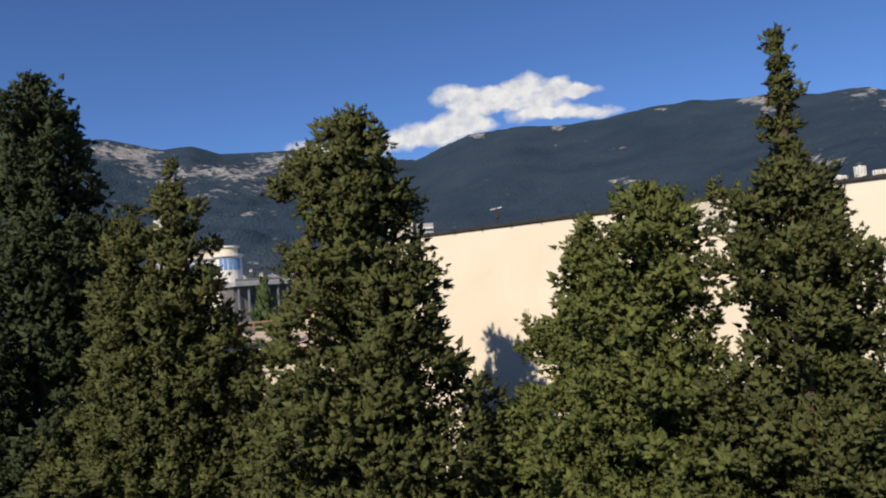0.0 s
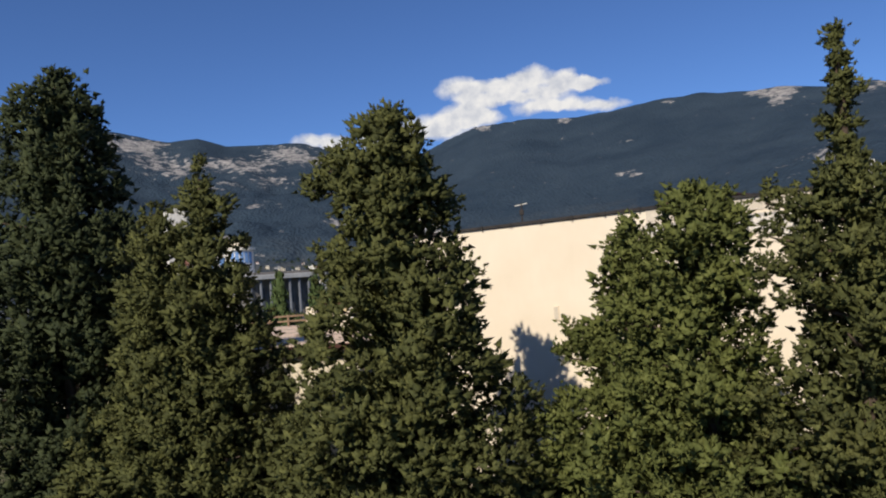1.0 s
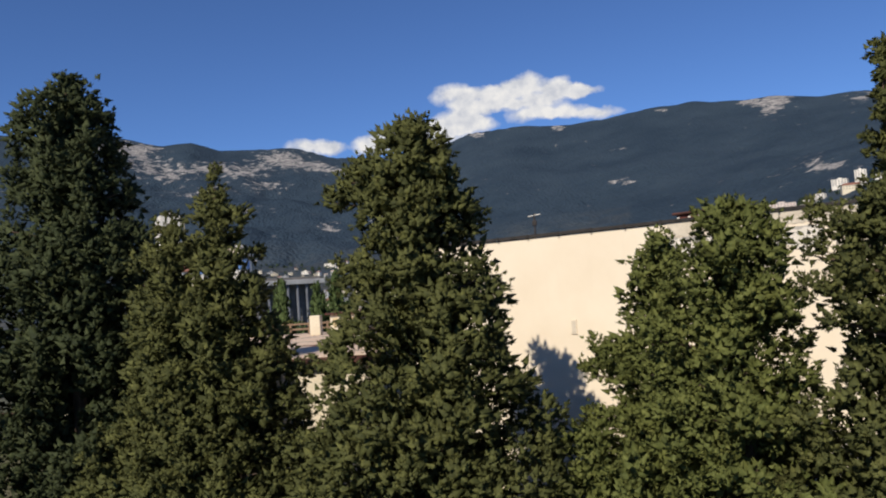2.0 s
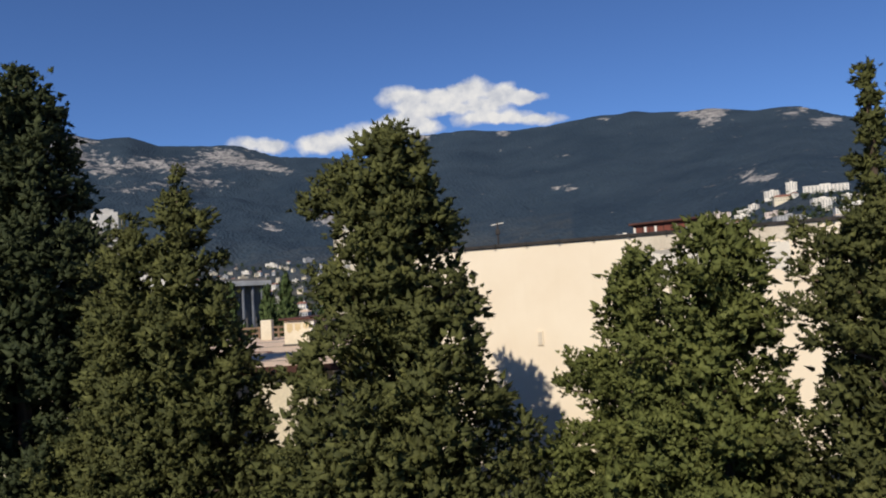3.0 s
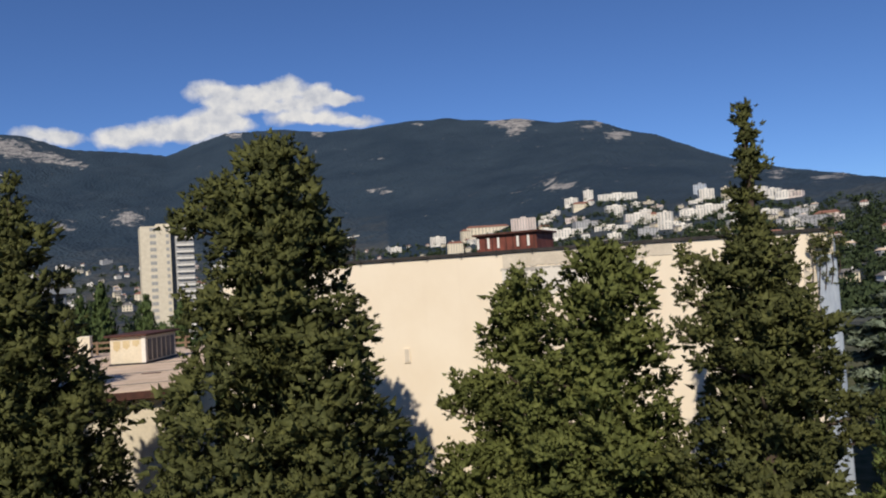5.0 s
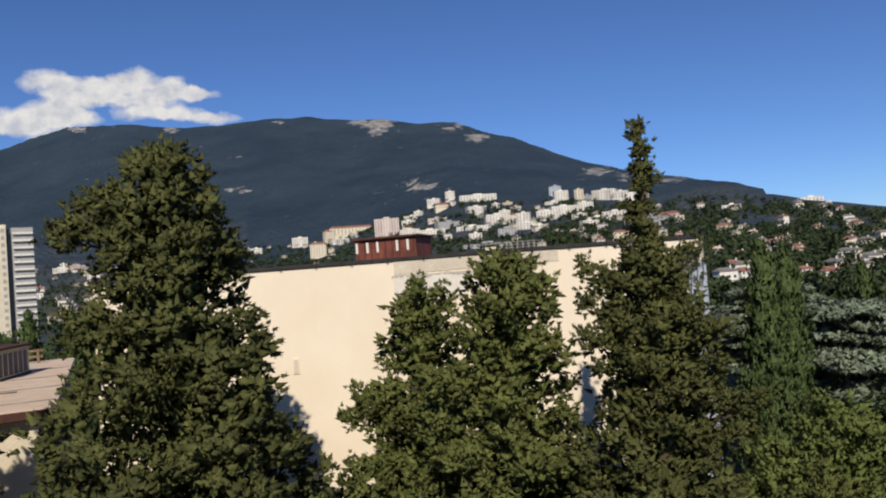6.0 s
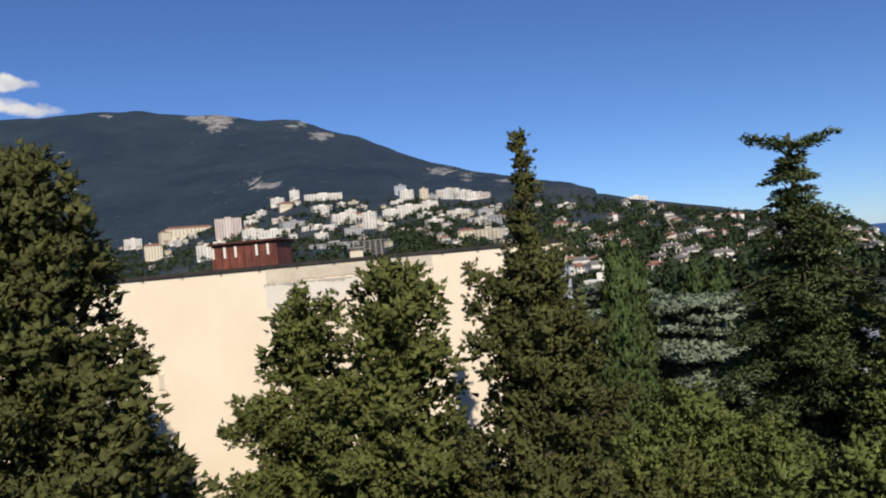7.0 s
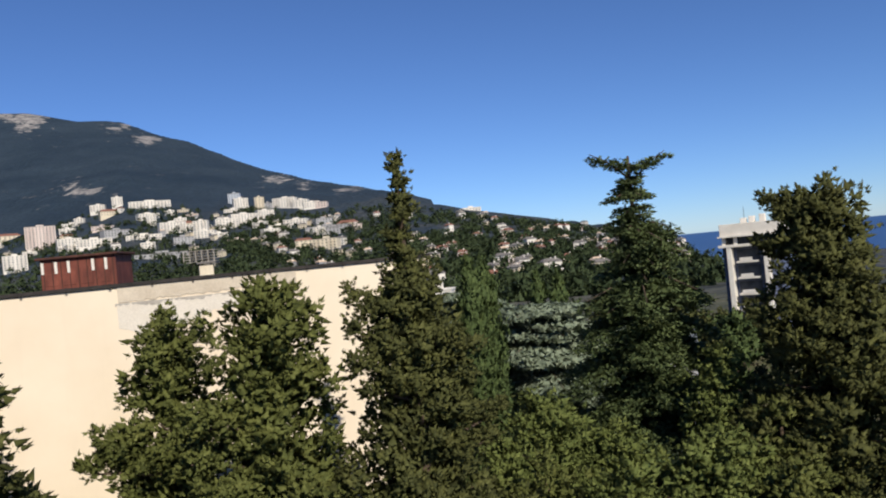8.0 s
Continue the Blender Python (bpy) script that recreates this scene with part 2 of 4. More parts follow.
def sprays(rng, centres, out, radius, flat, count, size, weights, width=0.36):
    """Leaf sprays, each one pointed blade, filling puffs about the centres. out: outward ways; flat: height of a puff against its width;
    weights: how far a spray points outward, upward and at random. Returns the quads and the way each one faces."""
    n = len(centres)
    c = np.repeat(centres, count, 0)
    o = np.repeat(out, count, 0)
    r = np.repeat(radius, count)
    g = rng.normal(size=(n * count, 3))
    g /= np.linalg.norm(g, axis=1, keepdims=True)
    off = g * (0.35 + 0.65 * rng.random((n * count, 1)) ** 0.6) * r[:, None]
    off[:, 2] *= flat
    off += o * np.einsum("ij,ij->i", off, o)[:, None] * 0.45
    p = c + off
    face = g * np.array([1, 1, 1 / max(flat, 0.35)]) * 0.6 + o * 0.7 + np.array([0, 0, 0.28]) + rng.normal(size=p.shape) * 0.32
    face /= np.linalg.norm(face, axis=1, keepdims=True)
    d = o * weights[0] + np.array([0, 0, weights[1]]) + rng.normal(size=p.shape) * weights[2] + g * 0.45 * np.array([1, 1, flat])
    d /= np.linalg.norm(d, axis=1, keepdims=True)
    s = np.cross(d, face + rng.normal(size=p.shape) * 0.5)
    s /= np.linalg.norm(s, axis=1, keepdims=True) + 1e-9
    ln = (size * (0.55 + 0.9 * rng.random(n * count)))[:, None]
    w = ln * width
    p = p - d * ln * 0.5
    q = np.stack([p + s * w * 0.6 + d * ln * 0.15, p + d * ln, p - s * w * 0.9], 1)
    turn = np.einsum("ij,ij->i", np.cross(q[:, 1] - q[:, 0], q[:, 2] - q[:, 0]), face) < 0
    q[turn] = q[turn][:, ::-1]
    return q, face

# ---- land, sea and sky ----
EYE = 14.0      # the camera's height at the start; the near ground is at 0
RIDGE = ((-90, 9), (-60, 11), (-40, 12), (-23.5, 12.4), (-19.8, 11.7), (-17.8, 11.9), (-15.9, 11.4), (-10.2, 11.3), (-7.7, 10.7), (-1.4, 10.2), (0.7, 11.1),
         (2.8, 11.8), (6, 12), (9.5, 11.75), (12.8, 11.85), (15.7, 12.2), (18.8, 12.3), (21.9, 11.9), (24.8, 11.8), (26.7, 11.4), (30, 11.25), (32.4, 10.3),
         (34.4, 9.8), (36.8, 8.6), (39.5, 7.4), (43.5, 6.3), (47, 5.5), (49.5, 4.9), (51.5, 4.0))
FOOT = ((-90, 3), (-8, 3.0), (12, 3.5), (18.8, 3.5), (22, 4.1), (25, 4.7), (27.4, 5.3), (29.6, 5.8), (34, 5.4), (39.7, 5.3), (44.6, 4.7), (49.5, 4.4),
        (51.5, 4.0), (54, 3.3), (57.3, 2.6), (61.5, 1.7), (63.5, 1.3), (67.9, 0.55), (69.4, -0.5), (72, -3.0), (90, -3.0))


def lerp(table, a):
    return float(np.interp(a, [r[0] for r in table], [r[1] for r in table]))


def ridge_far(a):
    return float(np.interp(a, (-10, 5, 30, 40, 51), (4500, 3900, 3600, 2900, 1600)))


def foot_far(a):
    return float(np.interp(a, (-10, 12, 30, 45, 52, 60, 68), (2100, 1900, 1500, 1250, 1150, 1150, 1500)))


def land(a, r):
    """Height of the ground at the bearing a (degrees clockwise from +y) and r metres off."""
    if a > 180:
        a -= 360
    if r < 110:
        return 0.0
    if a > 73 or a < -100:
        s = min(1.0, max(0.0, (r - 380) / 260))
        return -26.0 * s * s * (3 - 2 * s)
    rf, rr = foot_far(a), ridge_far(a)
    ef = lerp(FOOT, a)
    er = max(lerp(RIDGE, a), ef) if a < 51.5 else ef
    if r < 430:
        return -2.0 * (r - 110) / 320
    e0 = math.degrees(math.atan(-(EYE + 2.0) / 430))
    if r <= rf:
        k = (r - 430) / (rf - 430)
        e = e0 + (ef - e0) * (k ** 0.85)
    elif a < 51.5 and r <= rr:
        k = (r - rf) / (rr - rf)
        e = ef + (er - ef) * (k ** 0.8)
    else:
        far = rr if a < 51.5 else rf
        e = er - (r - far) / 90.0 * 0.6
    z = EYE + r * math.tan(radians(e))
    rough = min(1.0, max(0.0, (r - 430) / 900)) * float(np.interp(a, (-8, 2), (1.9, 1.0)))
    x, y = math.sin(radians(a)) * r, math.cos(radians(a)) * r
    n = noise.fractal(Vector((x / 420, y / 420, 3.1)), 1.0, 2.0, 6) * 26 + noise.fractal(Vector((x / 90, y / 90, 7.7)), 0.9, 2.0, 4) * 6
    damp = 0.55 if r < rf else 1.0
    edge = 1.0 - 0.75 * math.exp(-((r - (rr if a < 51.5 else rf)) / 260.0) ** 2)
    z += n * rough * damp * edge
    if a > 69:
        s = min(1.0, max(0.0, (r - 380) / 260)) * min(1.0, (a - 69) / 3)
        z = z * (1 - s) - 26 * s
    return max(z, -30.0)


def ground_material():
    """Pine-wooded slopes with distance haze put into their blue-grey, pale crags, screes and dry clearings; near the
    eye, plain dry soil.
    """
    m = material("hazed_wooded_land", (0.04, 0.05, 0.03), 0.95, 0.0, 0.1)
    v = coords(m)
    rock = node(m, "ShaderNodeAttribute")
    rock.attribute_name = "crag"
    dry = node(m, "ShaderNodeAttribute")
    dry.attribute_name = "dry"
    big, small = noisy(m, v, 0.004, 7.0), noisy(m, v, 0.035, 7.0, 0.7)
    trees = node(m, "ShaderNodeTexVoronoi", Scale=0.09)
    link(m, v, trees.inputs["Vector"])
    # wood tones lean blue: the haze of distance sits in the base colour
    hazed_wood = ramp(m, big, [(0.34, (0.020, 0.034, 0.052)), (0.66, (0.034, 0.051, 0.070))])
    hazed_wood = mixed(m, ramp(m, small, [(0.4, (0, 0, 0)), (0.75, (0.4, 0.4, 0.4))]), hazed_wood, (0.040, 0.058, 0.074))
    hazed_wood = mixed(m, ramp(m, trees.outputs["Distance"], [(0.0, (0.4, 0.4, 0.4)), (0.6, (0, 0, 0))]), hazed_wood, (0.018, 0.028, 0.034))
    stone = ramp(m, small, [(0.36, (0.10, 0.10, 0.105)), (0.62, (0.36, 0.33, 0.30))])
    k = node(m, "ShaderNodeMath")
    k.operation = "MULTIPLY_ADD"
    link(m, rock.outputs["Fac"], k.inputs[0])
    k.inputs[1].default_value = 0.5
    broken = node(m, "ShaderNodeMath")
    broken.operation = "MULTIPLY_ADD"
    broken.inputs[1].default_value, broken.inputs[2].default_value = 2.4, -0.75
    link(m, noisy(m, v, 0.018, 10.0, 0.72), broken.inputs[0])
    link(m, broken.outputs[0], k.inputs[2])
    c = mixed(m, ramp(m, k.outputs[0], [(0.80, (0, 0, 0)), (0.92, (1, 1, 1))]), hazed_wood, stone)
    soil = ramp(m, small, [(0.3, (0.09, 0.08, 0.055)), (0.7, (0.19, 0.165, 0.12))])
    q = node(m, "ShaderNodeMath")
    q.operation = "MULTIPLY"
    link(m, dry.outputs["Fac"], q.inputs[0])
    link(m, ramp(m, noisy(m, v, 0.012, 8.0, 0.7), [(0.42, (0.1, 0.1, 0.1)), (0.6, (1, 1, 1))]), q.inputs[1])
    c = mixed(m, q.outputs[0], c, soil)
    near = node(m, "ShaderNodeAttribute")
    near.attribute_name = "near"
    turf, blades = noisy(m, v, 0.6, 6.0), noisy(m, v, 14.0, 4.0)
    grass = ramp(m, turf, [(0.35, (0.055, 0.062, 0.022)), (0.65, (0.15, 0.125, 0.075))])
    grass = mixed(m, ramp(m, blades, [(0.4, (0, 0, 0)), (0.7, (0.5, 0.5, 0.5))]), grass, (0.09, 0.10, 0.035))
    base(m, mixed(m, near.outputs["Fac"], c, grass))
    away = node(m, "ShaderNodeMath")
    away.operation = "SUBTRACT"
    away.inputs[0].default_value = 1.0
    link(m, near.outputs["Fac"], away.inputs[1])
    height = node(m, "ShaderNodeMath")
    height.operation = "MULTIPLY"
    link(m, trees.outputs["Distance"], height.inputs[0])
    link(m, away.outputs[0], height.inputs[1])
    bumped(m, height.outputs[0], 0.8, 6.0)
    return m


# bearing, height angle, spread in each (degrees), strength
CRAGS = ((24.3, 11.4, 0.9, 0.55, 1.2), (22.6, 11.7, 0.5, 0.2, 0.9), (31.6, 10.0, 0.8, 0.32, 1.0), (29.8, 10.9, 0.9, 0.28, 0.8), (9.4, 11.6, 0.45, 0.2, 1.0), (3.4, 11.7, 0.7, 0.2, 0.9),
         (16.7, 12.0, 0.4, 0.15, 0.9), (40.2, 6.7, 0.8, 0.28, 0.8), (42.0, 6.2, 0.5, 0.3, 0.8), (45.5, 5.6, 1.2, 0.22, 0.7), (27.3, 6.8, 1.5, 0.4, 0.75), (13.8, 7.25, 0.9, 0.2, 0.95), (9.0, 10.2, 0.3, 0.18, 0.6))
WEST_CRAGS = ((-11.4, 10.6, 1.5, 0.5, 1.0), (-9.0, 10.0, 1.0, 0.3, 0.8), (-16.5, 10.1, 1.7, 0.35, 0.75), (-19.5, 9.4, 1.1, 0.35, 0.6), (-21.4, 11.4, 1.3, 0.5, 0.8), (-23.5, 11.6, 1.3, 0.5, 0.75),
              (-7.5, 9.6, 0.8, 0.22, 0.75), (-4.2, 5.9, 1.0, 0.5, 0.85), (-8.5, 5.6, 0.7, 0.3, 0.8), (-14, 7.0, 1.2, 0.18, 0.6), (-14.2, 9.6, 1.6, 0.5, 0.65), (-20.6, 10.2, 1.6, 0.5, 0.65), (-12.5, 8.6, 1.2, 0.35, 0.6), (-17.5, 8.4, 1.5, 0.35, 0.6))


def terrain():
    az = [*np.arange(-60, -30, 1.5), *np.arange(-30, 76, 0.32), *np.arange(76, 300, 4.0)]
    rad = [2.0, 20.0, 60.0, *np.geomspace(100, 1800, 46), *np.linspace(1840, 4880, 104)]
    verts, crag, dry, near = [(0, 0, 0)], [0.0], [1.0], [1.0]
    for r in rad:
        for a in az:
            z = land(a, r)
            verts.append((math.sin(radians(a)) * r, math.cos(radians(a)) * r, z))
            e = math.degrees(math.atan2(z - EYE, r))
            crag.append(min(1.15, sum(1.25 * s * math.exp(-((a - ca) / (1.25 * da)) ** 2 - ((e - ce) / (1.3 * de)) ** 2) for ca, ce, da, de, s in CRAGS + WEST_CRAGS if abs(a - ca) < 3 * da)) if r > 900 else 0.0)
            dry.append(max(0.0, min(1.0, ((2300 if a < 14 else 1500) - r) / 900)) * 0.55)
    near += [max(0.0, min(1.0, (260 - r) / 150)) for r in rad for a in az]
    n = len(az)
    faces = [(0, 1 + k, 1 + (k + 1) % n) for k in range(n)]
    for j in range(len(rad) - 1):
        o = 1 + j * n
        faces += [(o + k, o + n + k, o + n + (k + 1) % n, o + (k + 1) % n) for k in range(n)]
    me = bpy.data.meshes.new("ground")
    me.from_pydata(verts, [], faces)
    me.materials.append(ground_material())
    for key, values in (("crag", crag), ("dry", dry), ("near", near)):
        me.attributes.new(key, "FLOAT", "POINT").data.foreach_set("value", values)
    me.polygons.foreach_set("use_smooth", [True] * len(me.polygons))
    bm = bmesh.new()
    bm.from_mesh(me)
    bmesh.ops.recalc_face_normals(bm, faces=bm.faces)
    if bm.faces[0].normal.z < 0:
        bmesh.ops.reverse_faces(bm, faces=bm.faces)
    bm.to_mesh(me)
    bm.free()
    tagged(new("ground", me), "dry ground rising to dark wooded mountains coloured haze-blue, with pale crags", "mountain slope", kind="structure")


terrain()


def sea():
    m = material("sea_water", (0.012, 0.05, 0.16), 0.35, 0.0, 0.3)
    v = coords(m, (1, 3, 1))
    base(m, ramp(m, noisy(m, v, 0.006, 5.0), [(0.3, (0.010, 0.036, 0.12)), (0.7, (0.016, 0.05, 0.16))]))
    bumped(m, noisy(m, v, 0.5, 6.0), 0.4, 0.3)
    bm = bmesh.new()
    bmesh.ops.create_circle(bm, cap_ends=True, segments=96, radius=4950)
    tagged(part("water", bm, m, m=pose(0, 0, -8)), "deep blue calm sea reaching the horizon", "sea", kind="structure")


sea()


def cloud(name, blobs, seed, label):
    """A cloud bank far behind the ridge: a glowing bent sheet on which billows are thick or thin, their light and shade
    in its tones. blobs: bearing, height angle and spreads in degrees.
    """
    m = bpy.data.materials.new("cloud_glow")
    m.use_nodes = True
    t = m.node_tree
    t.nodes.remove(t.nodes["Principled BSDF"])
    tc = node(m, "ShaderNodeUVMap")
    tc.uv_map = "sky"
    warp = node(m, "ShaderNodeTexNoise", Scale=0.7, Detail=7.0, Roughness=0.55)
    link(m, tc.outputs[0], warp.inputs["Vector"])
    add = node(m, "ShaderNodeVectorMath")
    add.operation = "MULTIPLY_ADD"
    link(m, warp.outputs["Color"], add.inputs[0])
    add.inputs[1].default_value, add.inputs[2].default_value = (1.3, 1.0, 0), (-0.65, -0.5, 0)
    pos = node(m, "ShaderNodeVectorMath")
    pos.operation = "ADD"
    link(m, tc.outputs[0], pos.inputs[0])
    link(m, add.outputs[0], pos.inputs[1])
    total = None
    for a, e, da, de in blobs:
        g = node(m, "ShaderNodeMapping")
        g.vector_type = "POINT"
        g.inputs["Scale"].default_value = (1 / da, 1 / de, 1)
        g.inputs["Location"].default_value = (-a / da, -e / de, 0)
        link(m, pos.outputs[0], g.inputs[0])
        q = node(m, "ShaderNodeTexGradient")
        q.gradient_type = "SPHERICAL"
        link(m, g.outputs[0], q.inputs[0])
        if total is None:
            total = q.outputs["Fac"]
        else:
            s = node(m, "ShaderNodeMath")
            s.operation = "ADD"
            link(m, total, s.inputs[0])
            link(m, q.outputs["Fac"], s.inputs[1])
            total = s.outputs[0]
    billow = node(m, "ShaderNodeTexNoise", Scale=0.75, Detail=8.0, Roughness=0.56)
    link(m, tc.outputs[0], billow.inputs["Vector"])
    s = node(m, "ShaderNodeMath", )
    s.operation = "MULTIPLY_ADD"
    link(m, billow.outputs["Fac"], s.inputs[0])
    s.inputs[1].default_value = 0.55
    link(m, total, s.inputs[2])
    alpha = ramp(m, s.outputs[0], [(0.42, (0, 0, 0)), (0.66, (0.5, 0.5, 0.5)), (1.0, (1, 1, 1))])
    # sunlit white and shaded grey of the billows, painted into the emission
    tone = ramp(m, billow.outputs["Fac"], [(0.36, (0.58, 0.60, 0.66)), (0.50, (0.74, 0.74, 0.76)), (0.62, (0.86, 0.84, 0.82))])
    glow = node(m, "ShaderNodeEmission", Strength=1.0)
    link(m, tone, glow.inputs[0])
    clear = node(m, "ShaderNodeBsdfTransparent")
    mix = node(m, "ShaderNodeMixShader")
    link(m, alpha, mix.inputs[0])
    link(m, clear.outputs[0], mix.inputs[1])
    link(m, glow.outputs[0], mix.inputs[2])
    link(m, mix.outputs[0], t.nodes["Material Output"].inputs[0])
    a0, a1 = min(b[0] - b[2] for b in blobs) - 1, max(b[0] + b[2] for b in blobs) + 1
    e0, e1 = min(b[1] - b[3] for b in blobs) - 1, max(b[1] + b[3] for b in blobs) + 1
    bm = bmesh.new()
    uv = bm.loops.layers.uv.new("sky")
    cols = []
    for k in range(17):
        a = a0 + (a1 - a0) * k / 16
        cols.append([(bm.verts.new((math.sin(radians(a)) * 4750, math.cos(radians(a)) * 4750, EYE + 4750 * math.tan(radians(e)))), a, e) for e in (e0, e1)])
    for c, d in zip(cols, cols[1:]):
        face = bm.faces.new((c[0][0], d[0][0], d[1][0], c[1][0]))
        for lp, q in zip(face.loops, (c[0], d[0], d[1], c[1])):
            lp[uv].uv = (q[1], q[2])
    ob = part(name, bm, m)
    ob.visible_shadow = False
    tagged(ob, label, "cloud", kind="structure")


cloud("backdrop_cloud", ((1.6, 14.55, 2.3, 1.05), (4.2, 14.3, 2.6, 0.95), (6.0, 14.5, 2.2, 1.0), (7.4, 15.0, 1.7, 1.15), (9.4, 14.6, 1.4, 0.9), (9.6, 14.0, 2.8, 0.8), (11.4, 14.0, 1.9, 0.5),
                         (-3.4, 11.5, 2.6, 1.0), (-0.8, 12.0, 2.6, 1.05), (1.4, 12.6, 2.5, 1.0), (3.0, 12.9, 1.8, 0.8), (0.4, 11.6, 2.6, 0.9), (3.2, 12.2, 2.2, 0.7),
                         (7.4, 12.7, 2.4, 0.75), (9.6, 12.75, 2.8, 0.7), (12.2, 12.35, 2.6, 0.5), (4.8, 13.5, 2.4, 0.62), (7.6, 13.55, 2.6, 0.55), (2.4, 13.6, 1.6, 0.6),
                         (-4.9, 11.3, 1.7, 1.0), (-9.4, 11.4, 2.4, 0.75), (-7.6, 11.2, 1.4, 0.6)), 1, "white heaped cloud resting behind the mountain ridge")

# ---- the rendered building ----
WALL_TURN, WALL_FAR, WALL_TOP = 31.6, 29.03, EYE + 2.80
wt = radians(WALL_TURN)
WN, WU = Vector((math.sin(wt), math.cos(wt), 0)), Vector((math.cos(wt), -math.sin(wt), 0))
WALL_POSE = pose(*(WN * WALL_FAR), 0, 0, -WALL_TURN)      # local x along the wall to its right end, y into the building


def ragged(x0, x1, z_of, z1, y0, y1, steps=40, seed=1):
    """A slab with a broken lower edge."""
    bm = bmesh.new()
    rng = random.Random(seed)
    cols = []
    for k in range(steps + 1):
        x = x0 + (x1 - x0) * k / steps
        z = z_of(k / steps) + rng.uniform(-0.05, 0.05)
        cols.append([bm.verts.new(c) for c in ((x, y0, z), (x, y0, z1), (x, y1, z1), (x, y1, z))])
    for c, d in zip(cols, cols[1:]):
        for k in range(4):
            bm.faces.new((c[k], d[k], d[(k + 1) % 4], c[(k + 1) % 4]))
    bm.faces.new(cols[0])
    bm.faces.new(list(reversed(cols[-1])))
    return bm


def rendered_building():
    b = thing("building", "large cream-rendered building with a blank windowless gable wall", "building", WALL_POSE)
    t = WALL_TOP
    part("wall", block(-22, 1.85, 0, 26, 0, t - 0.12, 0.03), PLASTER, b, "cream render, weathered")
    part("roof_edge", block(-22.12, 1.9, -0.09, 26, t - 0.12, t + 0.0), TAR, b, "dark tarred roof edge")
    for k in range(17):
        x = -21.4 + k * 1.4
        part("flashing_clip", block(x, x + 0.07, -0.13, -0.08, t - 0.16, t + 0.02), TAR, b)
    part("repair_band", ragged(-9.95, -3.6, lambda k: t - 0.68 + 0.10 * k, t - 0.125, -0.025, 0.02, 46, 3), BARE, b, "bare grey-brown render strip")
    part("pale_patch", ragged(-10.0, -4.6, lambda k: t - 1.6 - 0.3 * math.sin(k * 7), t - 0.72, -0.012, 0.02, 50, 5), PALE, b, "paler patch of fresh render")
    part("crack", ragged(-10.05, -4.9, lambda k: t - 0.80 + 0.05 * math.sin(k * 21), t - 0.71, -0.02, 0.02, 60, 8), CONCRETE, b)
    # vent cover in the wall
    bm = block(-14.15, -13.9, -0.05, 0.03, t - 4.2, t - 3.62)
    part("vent_frame", bm, PLASTER, b)
    part("vent_slot", block(-14.11, -13.94, -0.06, -0.04, t - 4.16, t - 3.66), BARE, b)
    # end strip and corner
    part("corner_pier", block(1.22, 1.9, -0.10, 0.5, 0, t - 0.95, 0.04), GREYBLUE, b, "grey-blue peeling corner pier")
    part("corner_edge", ragged(0.8, 1.2, lambda k: t - 5.2 + 0.6 * k, t - 1.5, -0.03, 0.02, 12, 9), BARE, b)
    for k in range(7):
        z = t - 3.0 - k * 0.42
        part("louvre", block(1.86, 1.98, 2.0, 4.4, z, z + 0.2), WHITE, b)
    part("side_window", block(1.84, 1.9, 6.0, 8.0, t - 4.5, t - 2.5), DARK, b)
    part("gutter_pipe", tube([(2.05, 0.9, 0.1), (2.05, 0.9, t - 0.3)], [0.07, 0.07], 10), STEEL, b)


rendered_building()


def roof_house():
    """Rusty sheet-metal lift house on the roof."""
    a = Vector((13.7, 51.0, 0))
    turn = math.degrees(math.atan2(-3.7, 3.55))
    b = thing("roof_house", "rusty red sheet-metal housing on the flat roof", "roof housing", pose(a.x, a.y, WALL_TOP, 0, 0, turn))
    w, h, d = 4.35, 2.1, 3.2
    part("body", block(0, w, 0, d, 0, h - 0.25, 0.02), RUST, b)
    part("roof", block(-0.2, w + 0.2, -0.25, d + 0.2, h - 0.25, h - 0.1, 0.03), RUST_DARK, b, "dark rusty overhanging lid")
    for k in range(9):
        x = 0.15 + k * 0.5
        part("batten", block(x, x + 0.06, -0.035, 0.01, 0.02, h - 0.27), RUST_DARK, b)
    for k, x in enumerate((0.05, 0.82, 1.55, 2.95, 3.7)):
        part("slot", block(x, x + 0.16, -0.045, 0.02, h - 1.1, h - 0.4), WHITE, b, "pale louvre slot")
    for k in range(4):
        part("panel", block(0.27 + k * 1.0, 1.0 + k * 1.0, -0.02, 0.02, 0.25, 1.0, 0.02), RUST, b)


roof_house()


def small_chimney(x, y, s):
    c = thing("chimney", "small pale masonry chimney with a flat cap", "chimney", pose(x, y, WALL_TOP, 0, 0, -WALL_TURN))
    part("shaft", block(-0.45 * s, 0.45 * s, -0.35, 0.35, 0, 0.7 * s, 0.03), CREAM, c)
    part("cap", block(-0.6 * s, 0.6 * s, -0.5, 0.5, 0.8 * s, 0.92 * s, 0.02), GREYROOF, c)
    for q in (-0.35, 0.35):
        part("cap_leg", block(q * s - 0.05, q * s + 0.05, -0.3, 0.3, 0.7 * s, 0.8 * s), CREAM, c)


small_chimney(18.2, 41.0, 0.85)


